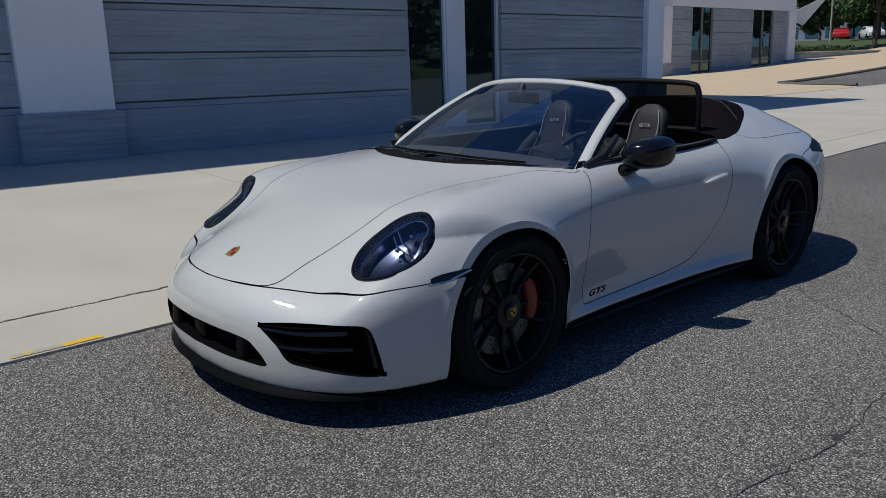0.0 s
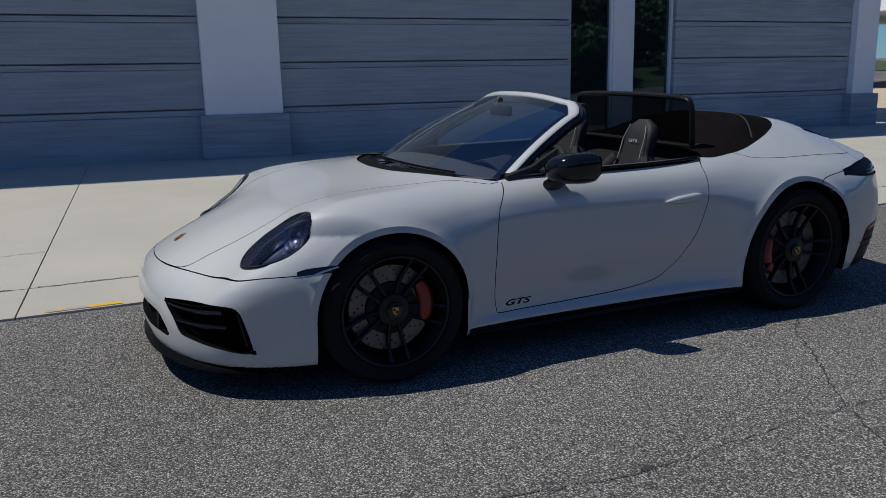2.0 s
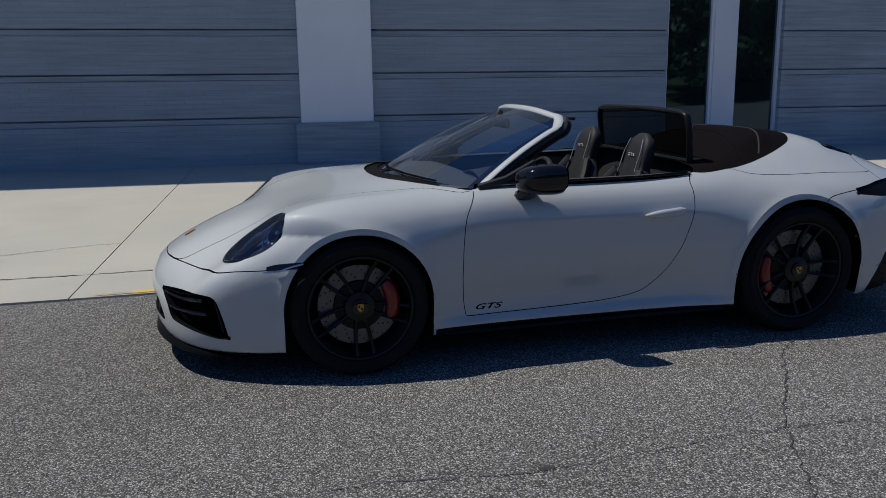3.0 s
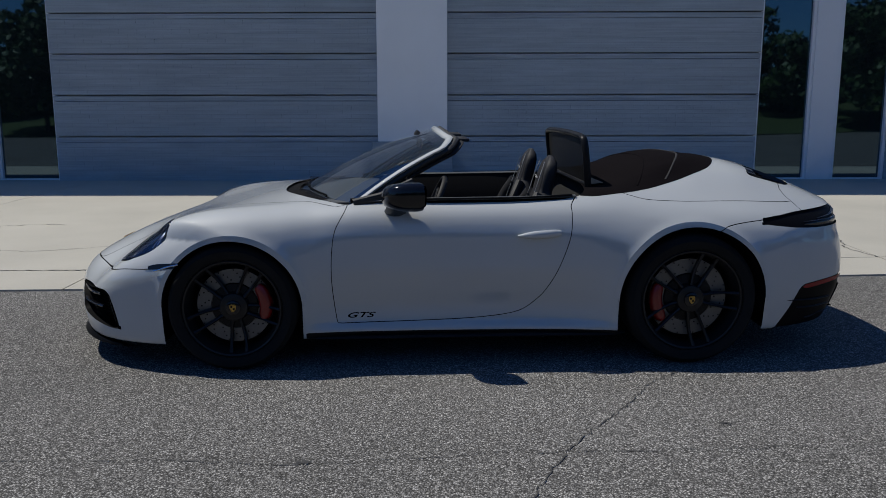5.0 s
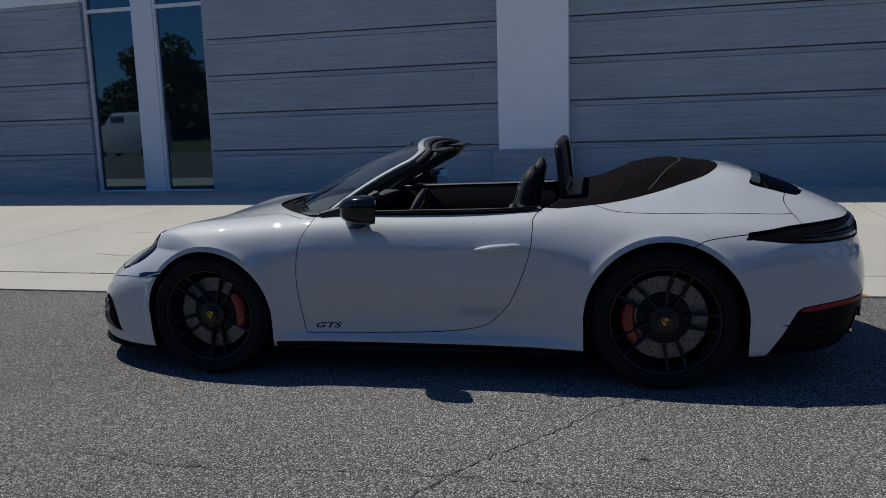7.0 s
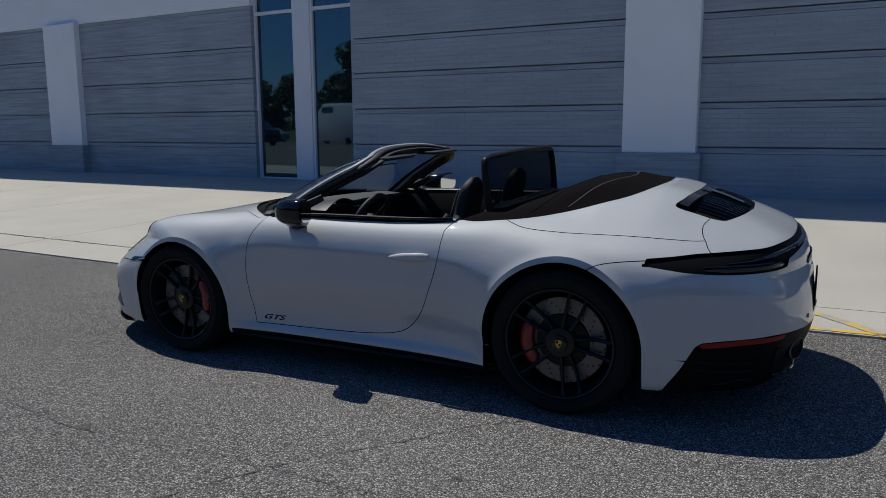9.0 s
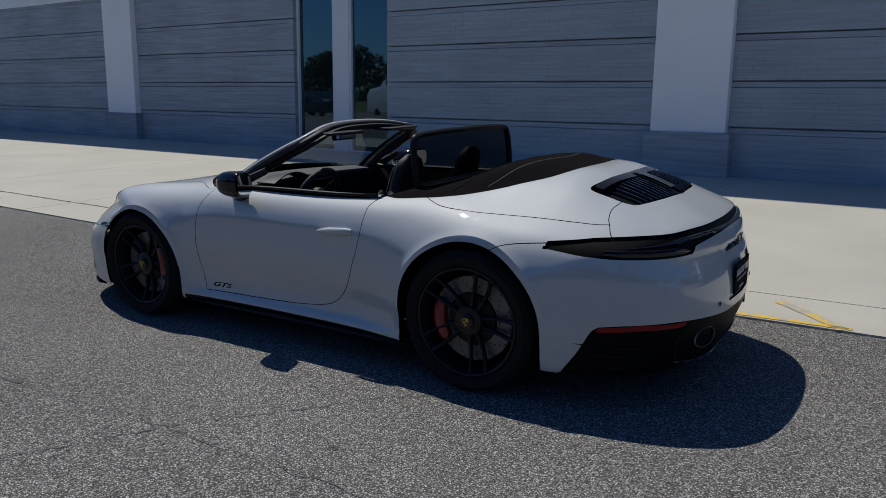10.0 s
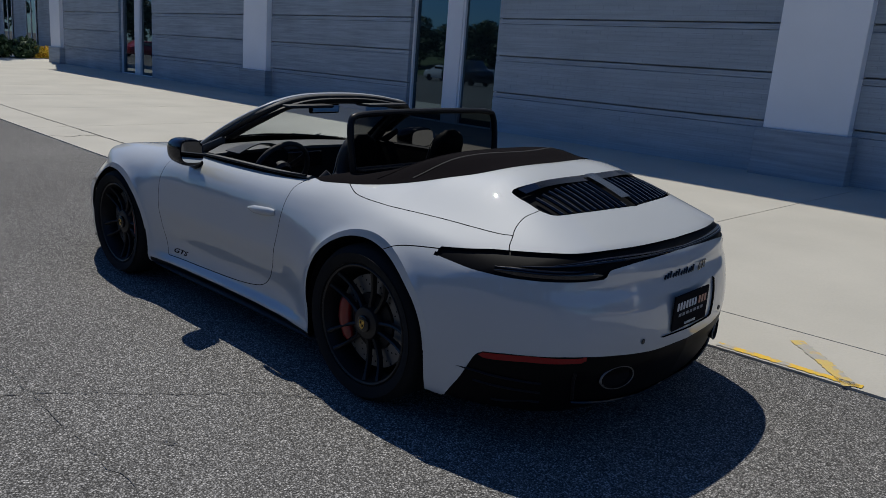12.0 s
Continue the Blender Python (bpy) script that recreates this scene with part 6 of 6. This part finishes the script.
# ---- the far wing beyond the corner ----
wing = thing("far_wing", "grey banded building wing with white frieze and tall windows", "building")
WX0, WX1, WY, WZ = 33.9, 48.5, 24.0, 0.4
top_w = 4.55
wins = [(36.9, 38.97), (43.4, 45.8)]
ed = [WX0 + 0.9] + [e for w in wins for e in w] + [WX1 - 0.9]
for i in range(0, len(ed), 2):
    for k in range(6):
        z0 = WZ + 0.69 * k
        part("band", box_bm(ed[i], ed[i + 1], WY, WY + 0.3, z0, min(z0 + 0.66, top_w), bevel=0.012), M_GREYBRICK, wing, smooth=False)
    part("backing", box_bm(ed[i], ed[i + 1], WY + 0.04, WY + 0.35, WZ, top_w), M_DARKBRICK, wing, smooth=False)
part("frieze", box_bm(WX0 - 0.2, WX1, WY - 0.05, WY + 10, top_w, 9.0, bevel=0.02), M_WHITE, wing, "white stucco frieze", smooth=False)
for a, b in ((WX0 - 0.2, WX0 + 0.9), (WX1 - 0.9, WX1)):
    part("pilaster", box_bm(a, b, WY - 0.12, WY + 0.3, WZ + 1.0, top_w + 0.01, bevel=0.012), M_WHITE, wing, "white pilaster", smooth=False)
    part("plinth", box_bm(a - 0.08, b + 0.08, WY - 0.18, WY + 0.3, WZ - 0.3, WZ + 1.0, bevel=0.012), M_DARKBRICK, wing, smooth=False)
part("end_wall", box_bm(WX1 - 0.3, WX1, WY + 0.3, WY + 12, WZ - 0.3, 9.0), M_WHITE, wing, smooth=False)
M_TANFRAME = shader("bronze_frame", (0.30, 0.28, 0.22), rough=0.5, vary=0.05, scale=4)
for a, b in wins:
    wn_ = new("window")
    wn_.parent = wing
    m = (a + b) / 2
    for p0, p1 in ((a, m), (m, b)):
        part("pane", box_bm(p0 + 0.05, p1 - 0.05, WY + 0.12, WY + 0.15, WZ + 0.3, top_w), M_PANE, wn_, smooth=False)
        part("frame", box_bm(p0, p0 + 0.06, WY + 0.05, WY + 0.2, WZ + 0.2, top_w), M_TANFRAME, wn_, smooth=False)
    part("frame", box_bm(b - 0.06, b, WY + 0.05, WY + 0.2, WZ + 0.2, top_w), M_TANFRAME, wn_, smooth=False)
    part("transom", box_bm(a, b, WY + 0.045, WY + 0.2, WZ + 1.05, WZ + 1.13), M_TANFRAME, wn_, smooth=False)
# tan pavement before the wing, with its kerb
def on_land(x, y, h):
    return (x, y, land(x, y) + h)
def tan_edge(x):
    """The near edge of the tan pavement: along the slabs, then round the kerb's nose and off beside the side road."""
    k = min(1, max(0, (x - 25.6) / 1.6))
    return 9.25 + (4.15 + 0.09 * max(0, x - 27.2)) * math.sqrt(k)
bm = sheet(lambda u, v: on_land(12.7 + 57 * u, tan_edge(12.7 + 57 * u) + v * (25.5 - tan_edge(12.7 + 57 * u)), 0.016 + 0.085 * min(1, max(0, (u - 0.22) / 0.1))), 114, 8)
r = bmesh.ops.extrude_face_region(bm, geom=bm.faces[:])
for v in [g for g in r["geom"] if isinstance(g, bmesh.types.BMVert)]:
    v.co.z -= 0.2
bmesh.ops.recalc_face_normals(bm, faces=bm.faces)
tagged(part("tan_pavement", bm, M_CONCRETE2, None, smooth=False), "sunlit tan concrete pavement before the far wing", "pavement", kind="structure")
kerb_line = smooth_line([on_land(x, tan_edge(x) - 0.05, 0.05) for x in (25.61, 25.63, 25.7, 25.85, 26.1, 26.4, 26.8, 27.3, 28, 30, 34, 40, 50, 60, 69)], 4)
tagged(part("far_kerb", tube(kerb_line, 0.09, 0.07, sides=6), M_JOINT, None), "dark weathered kerb of the side road", "kerb", kind="structure")
# planter wall and hedge past the wing
pl = thing("planter", "low grey planter wall beside the far wing", "planter")
PL_AT = pose(48.9, 26.9, 0, 0, 0, -18.5)
pl.matrix_world = PL_AT
part("planter_wall", box_bm(0.0, 11.6, 0.0, 0.4, 0.7, 1.86, bevel=0.02), M_DARKBRICK, pl, smooth=False)
part("planter_cap", box_bm(-0.1, 11.7, -0.1, 0.5, 1.86, 1.95, bevel=0.02), M_CONCRETE, pl, smooth=False)
v, f = leaf_cloud([tuple(PL_AT @ Vector((0.3 + 0.5 * k, 1.0, 2.02 + 0.04 * math.sin(k)))) + (0.46,) for k in range(20)], 5200, 0.09, 4)
tagged(link("hedge", mesh_of("hedge", v, f, M_HEDGE, smooth=False)), "clipped dark green hedge in the planter", "hedge")
bm = sheet(lambda u, v: on_land(60 + 40 * u, 27 + 35 * v, 0.06), 6, 6)
tagged(part("verge", bm, M_GRASS, None, smooth=False), "grass verge under the far trees", "lawn", kind="structure")
# white shade sail on steel posts
sail = thing("shade_sail", "white fabric shade sail on steel posts", "awning")
sa, sb, sc = P3(55.0, 28.5, 4.75), P3(57.0, 27.81, 3.95), P3(58.6, 26.3, 6.6)
part("fabric", slab(lambda u, v: tuple((sa + (sb - sa) * v) * (1 - u) + sc * u + P3(0, 0, -0.35) * math.sin(math.pi * u) * (1 - v) * 0.6), 10, 6, 0.01), M_WHITE, sail, "white fabric")
part("post", tube([(57.0, 27.8, 1.0), (57.0, 27.8, 4.1)], 0.09, sides=10), M_ALU, sail)
part("post", tube([(60.0, 27.05, 1.0), (60.0, 27.1, 9.0)], 0.07, sides=10), M_TANFRAME, sail)
# pale building far behind
far = thing("pale_building", "pale blue-white building with rows of windows far off", "building")
part("wall", box_bm(108, 120, 42, 66, 0, 18), M_FARWALL, far, smooth=False)
for i in range(8):
    for k in range(4):
        part("window", box_bm(107.93, 108.02, 43.0 + 2.9 * i, 44.9 + 2.9 * i, 4.4 + 2.9 * k, 6.0 + 2.9 * k), M_PANE, far, smooth=False)
part("roof", box_bm(107.7, 120.3, 41.7, 66.3, 18, 18.4), M_WHITE, far, smooth=False)

# ---- past the other end of the wall ----
end = thing("far_building", "grey building with dark windows beyond shrubs", "building")
part("wall", box_bm(-85, -44, 13.5, 14, -0.2, 9), M_GREYBRICK, end, smooth=False)
for k in range(7):
    x = -82 + 5.4 * k
    w = new("window")
    w.parent = end
    part("pane", box_bm(x, x + 2.2, 13.44, 13.5, 0.5, 4.2), M_PANE, w, smooth=False)
    for dx in (0, 1.07, 2.14):
        part("frame", box_bm(x + dx, x + dx + 0.06, 13.40, 13.5, 0.5, 4.2), M_ALU, w, smooth=False)
for x, y, r_, sd in ((-37.2, 8.35, 0.62, 1), (-37.4, 7.3, 0.66, 2), (-37.8, 6.2, 0.6, 3), (-39.5, 7.8, 0.6, 4)):
    v, f = leaf_cloud([(x, y, 0.75, r_), (x + 0.5, y - 0.2, 0.6, r_ * 0.8), (x - 0.5, y + 0.1, 0.6, r_ * 0.8)], 900, 0.11, sd)
    tagged(link("shrub", mesh_of("shrub", v, f, M_HEDGE, smooth=False)), "rounded dark green shrub in the end bed", "shrub", group="shrubs in the bed")
v, f = leaf_cloud([(-37.6 - 0.5 * (k % 3), 8.95 + 0.16 * k, 0.50 + 0.1 * (k % 2), 0.36) for k in range(8)], 1500, 0.07, 9)
tagged(link("flowers", mesh_of("flowers", v, f, M_FLOWER, smooth=False)), "bed of yellow flowers before the shrubs", "flowers", kind="stuff")

# ---- marks on road and pavement ----
def ribbon(name, pts, w, material, label, cat, lift=0.004, jitter=0.012, seed=1):
    rg = random.Random(seed)
    L = smooth_line(pts, 14)
    bm = bmesh.new()
    rows = []
    for i, p in enumerate(L):
        a, b = L[max(i - 1, 0)], L[min(i + 1, len(L) - 1)]
        d = np.array((b[0] - a[0], b[1] - a[1]))
        d /= np.linalg.norm(d) + 1e-9
        n = np.array((-d[1], d[0]))
        q = p[:2] + n * rg.uniform(-jitter, jitter)
        ww = w * (rg.uniform(0.8, 1.1) if w > 0.05 else rg.uniform(0.4, 1.3)) / 2
        rows.append([bm.verts.new((*(q + n * s * ww), (land if lift < 0.01 else pave_z)(*(q + n * s * ww)) + (lift if lift < 0.01 else 0.004))) for s in (-1, 1)])
    for p, q in zip(rows, rows[1:]):
        bm.faces.new((p[0], p[1], q[1], q[0]))
    tagged(part(name, bm, material, None, smooth=False), label, cat, kind="structure")


ribbon("road_crack", [(1.25, -0.9), (0.95, -1.165), (0.70, -1.54), (0.42, -1.93), (0.25, -2.28), (0.08, -2.65), (-0.1, -3.1)], 0.006, M_TAR, "thin dark crack across the asphalt", "crack", seed=1)
ribbon("road_crack", [(-4.5, -2.14), (-1.65, -2.07), (-0.66, -2.10), (0.12, -2.0), (0.87, -1.95), (1.81, -1.93), (4.2, -1.9)], 0.004, M_TAR, "long faint crack along the asphalt", "crack", seed=2, jitter=0.02)
ribbon("tar_spot", [(-0.69, -2.10), (-0.66, -2.085), (-0.635, -2.09)], 0.035, M_TAR, "small black tar spot on the asphalt", "stain", seed=3)
ribbon("tar_spot", [(1.105, -1.70), (1.13, -1.69), (1.155, -1.70)], 0.022, M_TAR, "small black tar spot on the asphalt", "stain", seed=4)
ribbon("pavement_crack", [(3.78, 1.9), (3.70, 2.35), (3.80, 2.6), (3.9, 3.1)], 0.012, M_JOINT, "crack in the pavement slab", "crack", lift=0.02, seed=5)
ribbon("pavement_crack", [(-4.6, 2.3), (-4.0, 2.2), (-3.3, 2.45), (-3.0, 2.5)], 0.008, M_JOINT, "crack in the pavement slab", "crack", lift=0.02, seed=6)
for k, (x0, x1, w) in enumerate(((-15.0, -9.4, 0.022), (-9.3, -6.2, 0.03), (-6.1, -3.1, 0.018), (-2.95, -0.4, 0.014), (3.85, 7.0, 0.012))):
    ribbon("pavement_crack", [(x, float(KERB(x)) + 0.650) for x in np.linspace(x0, x1, 7)], w, M_JOINT, "ragged open joint along the pavement edge slabs", "crack", lift=0.02, seed=20 + k, jitter=0.012)
ribbon("pavement_crack", [(-8.3, 0.72), (-8.1, 0.95), (-8.2, 1.15), (-8.0, 1.36)], 0.02, M_JOINT, "crack across the pavement edge slab", "crack", lift=0.02, seed=31)
ribbon("pavement_crack", [(-5.2, 3.6), (-4.7, 3.75), (-4.4, 3.7)], 0.012, M_JOINT, "short crack in the pavement slab", "crack", lift=0.02, seed=32)
for k, (x0, x1) in enumerate(((-2.85, -2.42), (1.90, 2.66))):
    ribbon("yellow_mark", [(x, float(KERB(x)) + 0.045) for x in np.linspace(x0, x1, 6)], 0.055, M_YELLOW, "worn yellow paint along the pavement edge", "marking", lift=0.02, seed=7 + k, jitter=0.004)
ribbon("yellow_mark", [(2.16, 1.62), (2.3, 1.50), (2.45, 1.36), (2.62, 1.19)], 0.085, M_YELLOWPALE, "worn yellow paint across the pavement edge", "marking", lift=0.02, seed=11, jitter=0.003)

# tree over the end bed
tr = copy_thing(KINDS[1], Matrix.LocRotScale((-43.0, 5.9, land(-43.0, 5.9)), Euler((0, 0, 1.1)), (1.2, 1.2, 1.2)))
tr.scale = (1.2, 1.2, 1.2)
lay_bricks()
